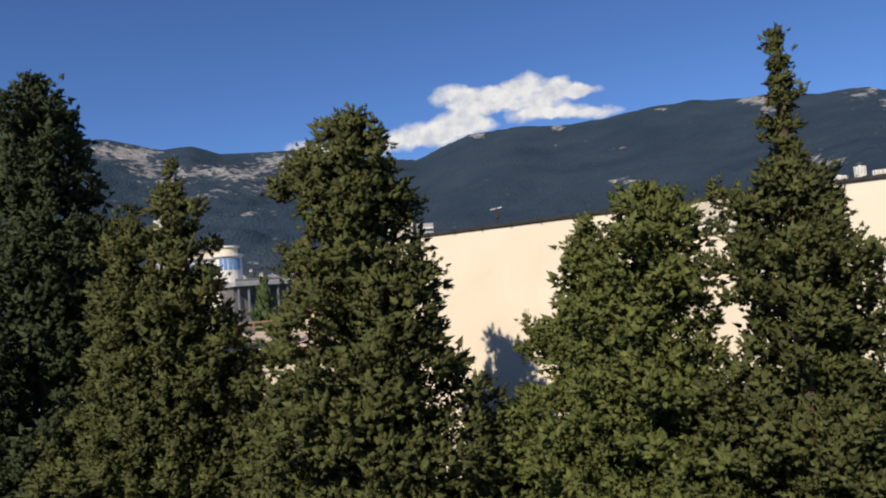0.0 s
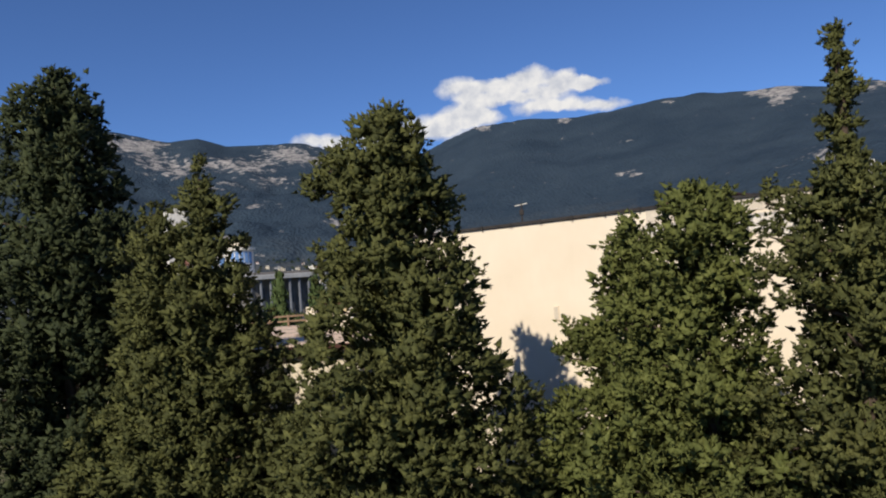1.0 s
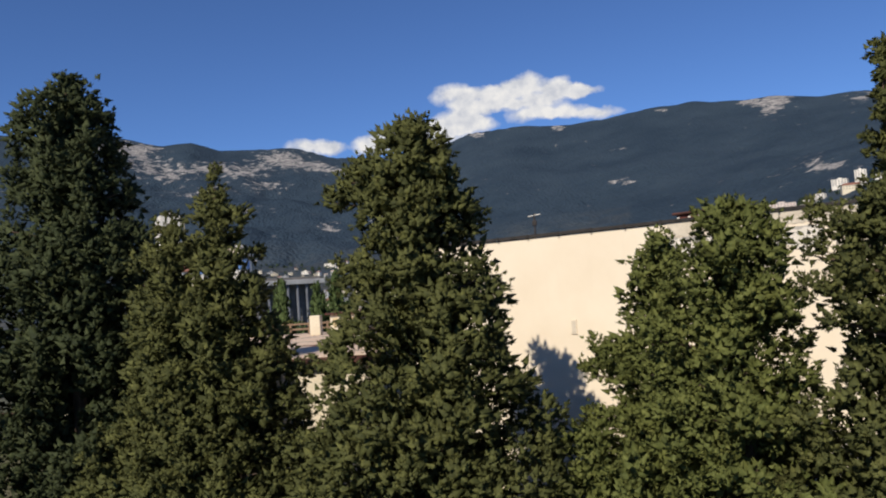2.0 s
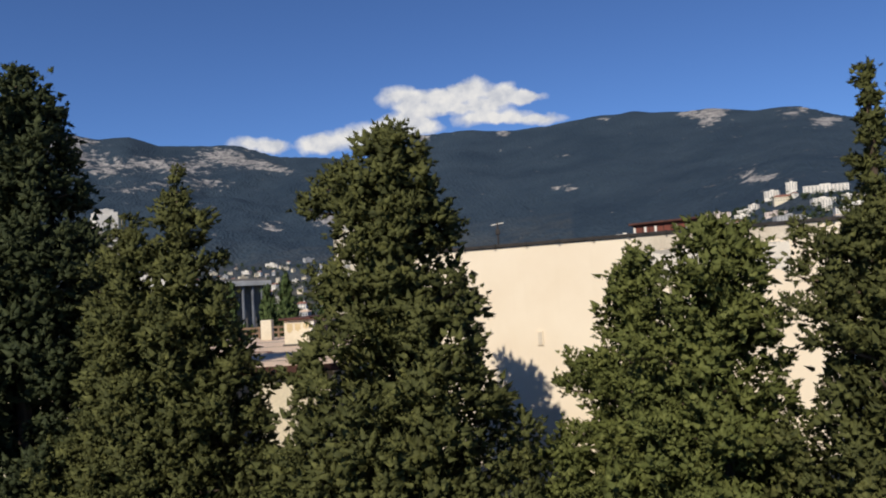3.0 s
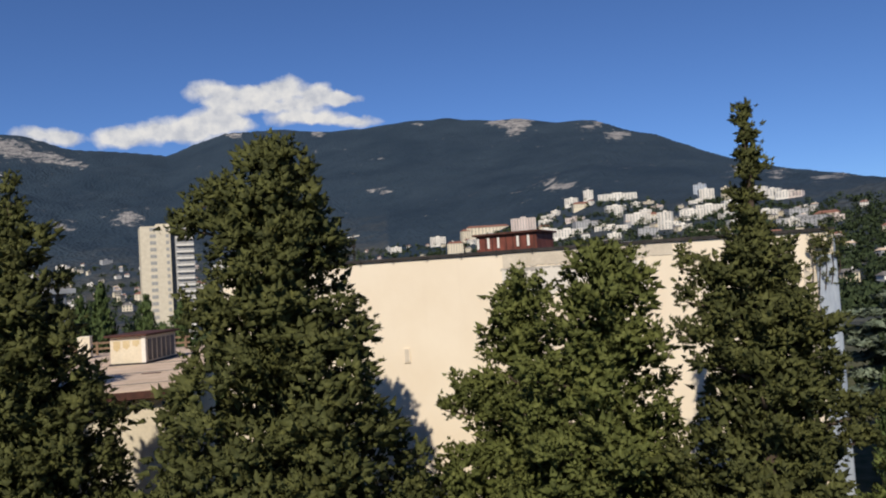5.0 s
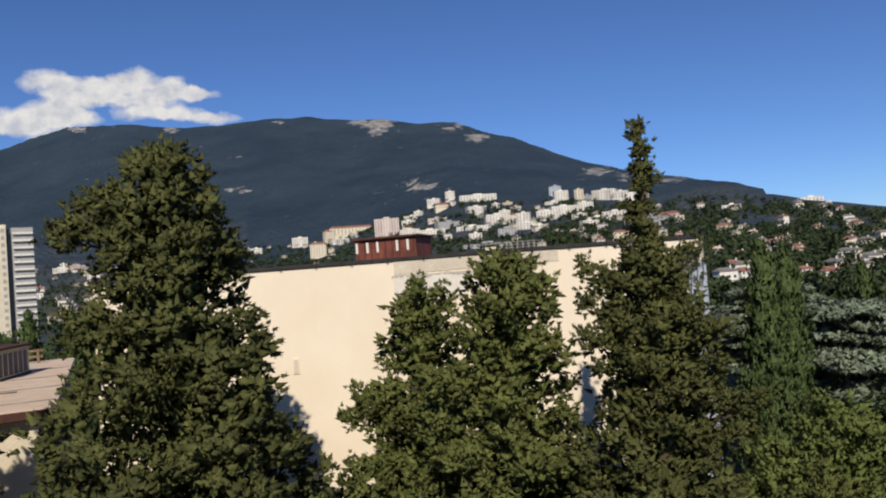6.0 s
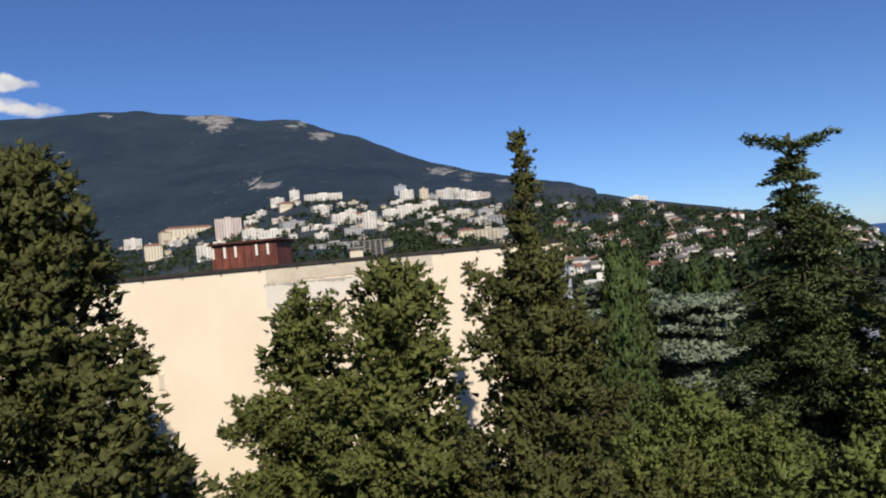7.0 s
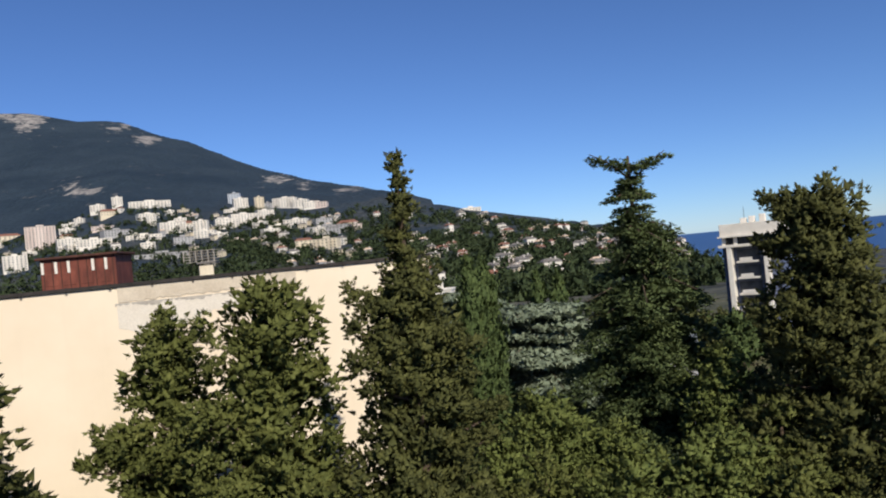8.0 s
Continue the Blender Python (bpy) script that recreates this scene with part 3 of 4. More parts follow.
def aerial():
    a = thing("aerial", "thin dark television aerial mast on the roof", "aerial", pose(2.95, 39.9, WALL_TOP, 0, 0, -12))
    part("mast", tube([(0, 0, 0), (0, 0, 1.55)], [0.05, 0.04], 8), TAR, a)
    part("box", block(-0.11, 0.11, -0.08, 0.08, 0.92, 1.2, 0.02), TAR, a)
    part("boom", tube([(-0.32, 0, 1.42), (0.32, 0, 1.5)], [0.03, 0.03], 6), WHITE, a)
    for x in (-0.28, -0.1, 0.1, 0.28):
        part("rod", tube([(x, -0.2, 1.46 + x * 0.12), (x, 0.2, 1.46 + x * 0.12)], [0.022, 0.022], 5), WHITE, a)


aerial()


def tan_roof_house():
    """Low building with a broad tan flat roof, a stained penthouse on it and a rail fence along its far edge."""
    b = thing("house", "low cream building with tan flat roof and stained penthouse", "house", pose(-12.6, 36.9, 0, 0, 0, -4))
    top = 12.1
    part("wall", block(-8, 7.2, 0, 27, 0, top - 0.25, 0.03), CREAM, b)
    part("roof", block(-8.4, 7.6, -0.45, 27.3, top - 0.2, top, 0.03), BROWNROOF, b, "tan felt roof, patched and dusty")
    part("gutter", block(-8.5, 7.7, -0.6, -0.46, top - 0.34, top - 0.02, 0.02), RUST_DARK, b, "dark rusty gutter")
    p = part("penthouse", block(0, 2.05, 0, 4.6, top, top + 1.62, 0.02), CREAM, b, "cream render with brown water stains", m=pose(2.2, 13.9, 0, 0, 0, -16))
    part("penthouse_roof", block(-0.25, 2.25, -0.25, 4.85, top + 1.62, top + 1.75, 0.02), RUST_DARK, p)
    part("pilaster", block(1.86, 2.1, -0.06, 0.1, top, top + 1.62), WHITE, p)
    for k in range(3):
        part("stain", ragged(0.2 + k * 0.56, 0.6 + k * 0.56, lambda q: top + 0.8 + 0.3 * abs(q - 0.5) + 0.1 * k, top + 1.4, -0.008, 0.01, 9, 30 + k), OCHRE, p, "rusty brown water stain")
    for k in range(6):
        part("slat", block(2.05, 2.1, 0.4 + k * 0.68, 0.8 + k * 0.68, top + 0.2, top + 1.4), GREYROOF, p)
    part("penthouse_foot", block(-0.06, 2.12, -0.1, 4.7, top, top + 0.1), TAR, p)
    rng = random.Random(3)
    for k in range(9):
        x, y = rng.uniform(-4, 6.5), rng.uniform(3, 11)
        part("roof_patch", block(x, x + rng.uniform(0.4, 1.2), y, y + 0.3, top, top + 0.03), RUST_DARK, b)
    for k in range(4):
        part("felt_seam", block(-8.3, 7.5, 2.2 + k * 5.6, 2.3 + k * 5.6, top, top + 0.025), GREYROOF, b)
    part("chimney", block(-1.2, -0.4, 22.0, 22.8, top, top + 1.5, 0.03), CREAM, b)


tan_roof_house()


def rail_fence():
    f = thing("fence", "weathered wooden rail fence along the flat roof", "fence", pose(-17.4, 62.6, 12.1, 0, 0, -4))
    for k in range(9):
        part("post", block(k * 1.5 - 0.08, k * 1.5 + 0.08, -0.08, 0.08, 0, 0.95, 0.01), WOOD, f)
    for z in (0.36, 0.76):
        part("rail", block(-0.3, 12.3, -0.04, 0.04, z, z + 0.15, 0.01), WOOD, f)


rail_fence()

def creeper():
    """Straggling creeper over the wall's corner."""
    rng = np.random.default_rng(9)
    c = thing("creeper", "thin olive creeper growing over the building's corner", "climbing plant", WALL_POSE)
    t = WALL_TOP
    pts = np.stack([1.5 + rng.normal(size=70) * 0.28, -0.18 + rng.normal(size=70) * 0.07, t - 0.75 + rng.normal(size=70) * 0.42], 1)
    out = np.tile([0.0, -1.0, 0.0], (70, 1))
    tagged(part("leaves", quads_mesh("leaves", sprays(rng, pts, out, np.full(70, 0.11), 1.0, 26, 0.09, (0.3, -0.2, 0.6)), CYPRESS), CYPRESS, c), kind="stuff")
    for k in range(5):
        x = 1.0 + 0.22 * k
        part("stem", tube([(x, -0.14, t - 2.6 + 0.2 * k), (x + 0.1, -0.15, t - 1.4), (x + 0.05, -0.14, t - 0.4)], [0.02, 0.015, 0.008], 5), BARK, c)


creeper()
# ---- trees ----
def bough(points, r0, r1, sides=6):
    n = len(points)
    return tube(points, [r0 + (r1 - r0) * k / (n - 1) for k in range(n)], sides)


def evergreen(name, label, x, y, top, profile, leaf, seed, puff=0.40, step=0.46, count=64, size=0.20, flat=0.85, weights=(0.55, 0.55, 0.55),
              lump=0.22, arms=(), lean=(0.0, 0.0), low=5.0, category="tree", limbs=12, gap=0.36, each=28):
    """A conifer: profile gives radius by depth below the top (metres); foliage puffs stand on that envelope, uneven, and within it.
    arms: single boughs that stick out: (height below top, bearing, reach)."""
    rng = np.random.default_rng(seed)
    tree = thing(name, label, category, pose(x, y, 0))
    depth, width = [p[0] for p in profile], [p[1] for p in profile]
    lean = Vector((*lean, 0))

    def axis(z):
        return lean * (z / top) + Vector((noise.noise(Vector((seed, z * 0.25, 0))) * 0.25, noise.noise(Vector((seed, z * 0.25, 9))) * 0.25, 0)) * min(1, (top - z) / 3)

    zs = np.linspace(0, top - 0.25, 14)
    part("trunk", tube([axis(z) + Vector((0, 0, z)) for z in zs], [0.05 + 0.30 * (1 - z / top) * (top / 18) for z in zs], 10), BARK, tree, smooth=True)
    cs, outs, rs, inner = [], [], [], []
    z = top - 0.12
    while z > 0.8:
        rad = float(np.interp(top - z, depth, width))
        st = step * (1.0 if z > low else 2.2)
        pf = puff * (1.0 if z > low else 1.7)
        n = max(3, int(2 * math.pi * rad / (st * 1.25) + 0.5))
        turn = rng.random() * 6.28
        for k in range(n):
            a = turn + 2 * math.pi * (k + rng.normal() * 0.22) / n
            swell = noise.noise(Vector((math.cos(a) * 1.2 + seed * 3.7, math.sin(a) * 1.2, z * 0.5)))
            if rad > 0.9 and noise.noise(Vector((math.cos(a) * 2.1 + seed * 1.9, math.sin(a) * 2.1, z * 0.8))) < gap - 0.75:
                continue
            pr = pf * (0.55 + 0.8 * rng.random()) * min(1.0, 0.5 + rad * 0.55)
            tip = max(0.05, rad * (1 + lump * 1.5 * swell) + rng.normal() * min(0.24, 0.3 * rad) - pr * 0.55)
            c = axis(z)
            rise = rng.normal() * st * 0.3
            for f, size_k, drop in ((1.0, 1.0, 0.0), (0.58, 0.9, 0.14), (0.28, 0.8, 0.25)):
                if f < 1 and tip * (1 - f) < pr * 0.5:
                    continue
                cs.append((c.x + math.cos(a) * tip * f + rng.normal() * 0.06, c.y + math.sin(a) * tip * f + rng.normal() * 0.06, z + rise - drop * tip * 0.35))
                outs.append((math.cos(a), math.sin(a), 0.1))
                rs.append(pr * size_k)
                inner.append(f < 1 or z < low)
        z -= st * (0.62 + 0.3 * rng.random()) * min(1.0, 0.55 + rad * 0.5)
    for dz, bearing, reach in arms:
        b = radians(bearing)
        r0 = float(np.interp(dz, depth, width)) * 0.5
        for k in range(int(reach / 0.24) + 1):
            q = r0 + 0.24 * k
            if q > reach:
                break
            c = axis(top - dz)
            for side in (-1, 1):
                s = side * 0.22 * (1.1 - q / reach) + rng.normal() * 0.08
                cs.append((c.x + math.sin(b) * q + math.cos(b) * s, c.y + math.cos(b) * q - math.sin(b) * s, top - dz + 0.10 * (q - r0) ** 1.5 + rng.normal() * 0.17))
                outs.append((math.sin(b), math.cos(b), 0.3))
                rs.append(puff * (1.05 - 0.4 * q / reach) * (0.7 + 0.6 * rng.random()))
                inner.append(False)
        part("limb", bough([axis(top - dz - 0.5) + Vector((0, 0, top - dz - 0.5)), axis(top - dz) + Vector((math.sin(b) * reach * 0.6, math.cos(b) * reach * 0.6, top - dz - 0.05)),
                            axis(top - dz) + Vector((math.sin(b) * reach * 0.95, math.cos(b) * reach * 0.95, top - dz + 0.15))], 0.07, 0.015), BARK, tree, smooth=True)
    cs, outs, rs, inner = np.array(cs), np.array(outs), np.array(rs), np.array(inner, bool)
    knobs = tufts(rng, cs[~inner], outs[~inner], rs[~inner], min(1.2, flat), each)
    made = [hearts(rng, *knobs, flat), sprays(rng, *knobs, flat, max(4, int(count * 0.07)), size * 0.66, weights, 0.25),
            sprays(rng, cs[inner], outs[inner], rs[inner], flat, max(6, int(count * 0.32)), size * 1.6, weights)]
    made = [(q, f if f.ndim == 3 else np.repeat(f[:, None], 3, 1)) for q, f in made]
    quads = tuple(np.concatenate([m[k] for m in made]) for k in (0, 1))
    new_ob = part("crown", quads_mesh("crown", quads, leaf), leaf, tree)
    tagged(new_ob, kind="stuff")
    for k in range(limbs):
        z = top * (0.25 + 0.65 * k / limbs)
        a = k * 2.4 + seed
        rad = float(np.interp(top - z, depth, width)) * 0.85
        part("limb", bough([axis(z) + Vector((0, 0, z)), axis(z) + Vector((math.cos(a) * rad * 0.5, math.sin(a) * rad * 0.5, z + 0.15)),
                            axis(z) + Vector((math.cos(a) * rad, math.sin(a) * rad, z + 0.45))], 0.09, 0.015), BARK, tree, smooth=True)
    return tree


def cedar(name, label, x, y, top, tiers, leaf, seed, count=26, size=0.26, droop=0.10, thick=0.22, lean=(0, 0)):
    """A cedar: tiers of boughs that carry flat, layered plates. tiers: (depth below top, reach, boughs, bearing of the first, spread)."""
    rng = np.random.default_rng(seed)
    tree = thing(name, label, "cedar tree", pose(x, y, 0))
    zs = np.linspace(0, top - 0.3, 12)
    part("trunk", tube([(lean[0] * z / top, lean[1] * z / top, z) for z in zs], [0.05 + 0.36 * (1 - z / top) for z in zs], 10), BARK, tree, smooth=True)
    cs, outs, rs = [], [], []
    made = 0
    for dz, reach, n, first, lift in tiers:
        for k in range(n):
            a = radians(first + 360.0 * k / n + rng.normal() * 14)
            ln = reach * (1.0 if n == 1 else 0.55 + 0.65 * rng.random())
            z = top - dz + rng.normal() * min(0.5, 0.10 * dz)
            sx, cy = math.sin(a), math.cos(a)
            if made < 60:
                part("limb", bough([(0, 0, z - 0.25), (sx * ln * 0.5, cy * ln * 0.5, z + lift * ln * 0.5 - 0.05), (sx * ln * 0.92, cy * ln * 0.92, z + lift * ln - droop * ln * 0.5)], 0.07, 0.015, 5), BARK, tree, smooth=True)
                made += 1
            q = 0.3
            while q < ln:
                f = q / ln
                side = (0.16 + 0.34 * math.sin(math.pi * min(1, f * 0.85 + 0.1))) * ln * 0.62
                m = max(1, int(side / 0.26))
                for j in range(-m, m + 1):
                    s = j / m * side * (0.7 + 0.5 * rng.random())
                    back = abs(s) * 0.4
                    cs.append((sx * (q - back) + cy * s, cy * (q - back) - sx * s, z + lift * q - droop * q * f + rng.normal() * 0.07 - abs(s) * 0.06))
                    outs.append((sx * 0.8 + cy * s * 0.5, cy * 0.8 - sx * s * 0.5, 0))
                    rs.append(0.30 + 0.16 * rng.random())
                q += 0.34
    quads = sprays(rng, np.array(cs), np.array(outs), np.array(rs), thick, count, size, (0.8, -0.02, 0.35), 0.32)
    tagged(part("crown", quads_mesh("crown", quads, leaf), leaf, tree), kind="stuff")
    return tree


# the row of cypresses in front of the rendered wall
ROW = "row of broad cypresses before the wall"
t1 = evergreen("cypress_tree", "tall dark green cypress with a blunt ragged crown", -16.1, 30.3, EYE + 9.9,
               ((0, 0.35), (0.5, 0.9), (1.6, 1.6), (4, 2.1), (6.5, 2.8), (10, 3.7), (14, 4.3), (24, 3.4)), CYPRESS_DARK, 1, puff=0.58, count=95, size=0.20, step=0.80, lump=0.22)
t2 = evergreen("cypress_tree", "pointed olive-green cypress shorter than its neighbours", -9.7, 27.5, EYE + 5.1,
               ((0, 0.10), (0.5, 0.3), (1.9, 0.85), (3.4, 1.35), (5, 1.85), (7, 2.3), (10, 3.0), (19, 3.0)), CYPRESS, 2, puff=0.50, count=100, size=0.175, step=0.70, lump=0.28)
t2b = evergreen("cypress_tree", "slim olive-green cypress leaning close to a taller one", -11.3, 27.3, EYE + 3.92,
                ((0, 0.10), (0.5, 0.35), (1.6, 0.85), (3.2, 1.3), (6, 1.8), (17, 1.8)), CYPRESS, 8, puff=0.46, count=90, size=0.18, step=0.66, lump=0.28)
t3 = evergreen("cypress_tree", "broad dark green cypress with a rounded double top", -2.5, 23.2, EYE + 5.65,
               ((0, 0.4), (0.4, 0.85), (1.2, 1.15), (2.8, 1.5), (4.5, 1.9), (6.2, 2.35), (8, 3.0), (9.6, 3.55), (13, 3.8), (19.5, 3.0)), CYPRESS, 3, puff=0.50, step=0.66, count=110, size=0.16, lump=0.2,
               arms=((1.7, 282, 2.0), (2.3, 276, 2.5), (4.6, 280, 2.6), (2.7, 95, 1.6)))
t4 = evergreen("cypress_tree", "bushy mid-green cypress with loose lobed crown", 5.5, 20.3, EYE + 2.35,
               ((0, 0.35), (0.35, 0.8), (1.1, 1.2), (2.2, 1.35), (3.2, 1.2), (4.2, 1.35), (5, 1.8), (6.5, 2.8), (9, 3.2), (16, 2.6)), CYPRESS_LIGHT, 4, puff=0.44, step=0.62, count=110, size=0.145, lump=0.36, gap=0.46,
               arms=((3.4, 275, 2.5), (4.4, 292, 2.4), (5.1, 255, 2.5)))
t4b = evergreen("cypress_tree", "loose open-crowned cypress close to the wall", 4.5, 23.6, EYE + 1.75,
                ((0, 0.25), (0.4, 0.6), (1.3, 0.85), (2.2, 0.75), (3.0, 0.95), (3.6, 1.35), (4.4, 1.2), (5, 1.7), (8, 2.4), (15, 2.2)), CYPRESS_LIGHT, 5, puff=0.44, step=0.62, count=110, size=0.155, lump=0.4, gap=0.46,
                arms=((3.3, 275, 2.2), (4.0, 285, 2.5), (5.3, 280, 2.5)))
t5 = evergreen("cypress_tree", "dark cypress with a thin spire rising from spreading boughs", 8.1, 17.6, EYE + 5.42,
               ((0, 0.13), (1.0, 0.22), (2.2, 0.32), (3.2, 0.45), (3.7, 0.75), (4.4, 1.0), (5.4, 1.1), (6.6, 1.1), (7.4, 1.35), (8.2, 1.65), (10, 2.2), (14, 3.0), (19, 2.4)), CYPRESS, 6, puff=0.38, step=0.52, count=110, size=0.135,
               lump=0.5, gap=0.48, arms=((3.9, 292, 1.85), (4.1, 85, 1.4), (4.7, 290, 1.8), (5.4, 275, 2.0), (4.7, 70, 1.7), (4.9, 180, 1.6), (5.1, 105, 1.6), (5.7, 95, 1.8), (6.3, 108, 1.8), (6.9, 95, 2.1), (7.6, 104, 2.9), (8.3, 98, 2.9), (6.1, 285, 1.7)))
t7 = evergreen("cypress_tree", "broad dark green cypress with a flat bushy top", 24.1, 10.4, EYE + 3.9,
               ((0, 0.5), (0.5, 1.0), (1.6, 1.3), (2.6, 1.65), (4.2, 2.2), (6, 2.7), (9, 3.4), (18, 3.0)), CYPRESS, 7, puff=0.54, step=0.74, count=105, size=0.185, lump=0.34, arms=((0.7, 345, 2.1), (1.0, 330, 1.7), (2.2, 342, 2.4)))
for t in (t1, t2, t2b, t3, t4, t4b, t5, t7):
    tagged(t, group=ROW)

# lower growth between them
for k, (x, y, top, w, leaf) in enumerate(((1.9, 22.9, 10.6, 1.9, CYPRESS_LIGHT), (-6.0, 24.6, 9.4, 1.8, CYPRESS), (-13.0, 27.0, 10.8, 2.4, CYPRESS), (10.8, 20.5, 10.4, 2.2, CYPRESS_LIGHT),
                                          (15.5, 20.0, 9.7, 2.6, JUNIPER), (19.3, 17.6, 9.5, 2.8, JUNIPER), (14.0, 14.6, 9.7, 2.3, JUNIPER), (19.8, 13.2, 9.4, 2.6, JUNIPER), (16.8, 13.2, 9.9, 2.4, JUNIPER),
                                          (23.5, 14.6, 11.9, 1.5, JUNIPER), (21.6, 12.0, 10.0, 2.2, CYPRESS_LIGHT), (13.6, 17.2, 9.4, 2.2, CYPRESS_LIGHT), (17.6, 15.2, 8.6, 2.2, CEDAR), (18.0, 10.6, 9.0, 2.3, CYPRESS_LIGHT), (14.8, 10.8, 8.2, 2.2, CYPRESS_LIGHT), (18.2, 20.1, 10.7, 2.6, JUNIPER), (20.0, 20.5, 10.0, 2.4, JUNIPER))):
    tagged(evergreen("juniper_bush", "low bushy green juniper between the taller trees", x, y, top, ((0, 0.3), (0.5, 0.9), (1.6, 1.5 * w / 2.4), (3.2, w), (6, w), (12, w * 0.8)), leaf, 20 + k,
                     puff=0.46, step=0.66, count=90, size=0.16, lump=0.36, limbs=6, each=18, category="bush"), group="low junipers")

column = dict(flat=1.8, weights=(0.2, 1.2, 0.22), lump=0.05, puff=0.30, limbs=3, gap=0.0, each=9, category="cypress tree")
slim = ((0, 0.10), (1, 0.34), (2.6, 0.62), (5, 0.95), (8, 1.35), (10.5, 1.55), (17, 1.5))
tagged(evergreen("column_cypress", "slender dark green column cypress", 23.9, 27.0, EYE + 2.5, slim, COLUMN, 40, count=110, size=0.24, step=0.46, **column), group="column cypresses")
tagged(evergreen("column_cypress", "slender dark green column cypress", 29.7, 30.2, EYE + 2.2, ((0, 0.12), (1, 0.45), (3, 0.7), (8, 1.0), (16, 1.1)), COLUMN, 41, count=90, size=0.27, step=0.5, **column), group="column cypresses")
for k, (x, y, z) in enumerate(((44.3, 35.4, 0.5), (45.1, 34.0, 0.2), (-12.5, 76, 3.4), (-9.0, 80, 2.2), (-6.0, 84, 1.6), (-2.5, 78, 1.0), (-16.2, 68, 2.6), (-13.6, 71, 2.2), (0.5, 88, 2.0))):
    tagged(evergreen("column_cypress", "slender dark green column cypress standing further off", x, y, EYE + z, ((0, 0.12), (1, 0.5), (3.5, 0.95), (8, 1.2), (14, 1.2)), COLUMN, 42 + k, count=50, size=0.42,
                     step=0.66, **column), group="column cypresses")

# the deodar with its forked top, and the spreading blue cedar behind it
DEODAR = [(1.0, 1.9, 1, 338, 0.72), (0.75, 0.5, 2, 20, 0.2), (1.3, 1.8, 1, 152, 0.74), (1.3, 0.8, 3, 40, 0.0), (1.7, 1.0, 4, 60, 0.0), (2.1, 1.4, 3, 130, 0.06), (2.5, 1.2, 4, 10, 0.0), (3.0, 0.9, 5, 45, 0.0)]
DEODAR += [(3.5 + 0.62 * k, 1.5 + 1.1 * min(1.0, k / 4) + 0.06 * k + 0.7 * (k % 3 == 1), 6, 47 * k, -0.05) for k in range(17)]
cedar("deodar_cedar", "tall dark cedar with a bare forked top and drooping layered boughs", 25.8, 18.7, EYE + 6.7, DEODAR, DEODAR_LEAF, 61, count=26, size=0.20, droop=0.30, thick=0.36)
cedar("blue_cedar", "wide grey-green cedar with flat shelves of needles", 40.3, 33.2, EYE - 1.6,
      [(0.3 + 0.72 * k, 4.6 + 3.6 * min(1.0, k / 5), 9, 10 + 29 * k, 0.02 - 0.012 * k) for k in range(12)], BLUE_CEDAR, 62, count=9, size=0.50, droop=0.07, thick=0.24)
cedar("blue_cedar", "wide grey-green cedar with flat shelves of needles", 45.5, 44.0, EYE - 0.6,
      [(0.4 + 0.8 * k, 3.5 + 2.8 * min(1.0, k / 3), 8, 10 + 31 * k, 0.0) for k in range(7)], BLUE_CEDAR, 63, count=12, size=0.52, droop=0.05, thick=0.22)


# ---- the town ----
def stand(a, e, r0=260.0):
    """How far off the ground at the bearing a first reaches the height angle e, and its height there."""
    r = r0
    while r < 3400:
        z = land(a, r)
        if math.degrees(math.atan2(z - EYE - 1.2, r)) >= e:
            return r, z
        r *= 1.012
    return r, land(a, r)


def spot(a, r, z, jitter=0.0):
    return pose(math.sin(radians(a)) * r, math.cos(radians(a)) * r, z, 0, 0, -a + jitter)


def window_mesh(w, h, pane=DARK):
    return mesh_of("window", block(-w / 2, w / 2, -0.12, 0.05, 0, h), pane)


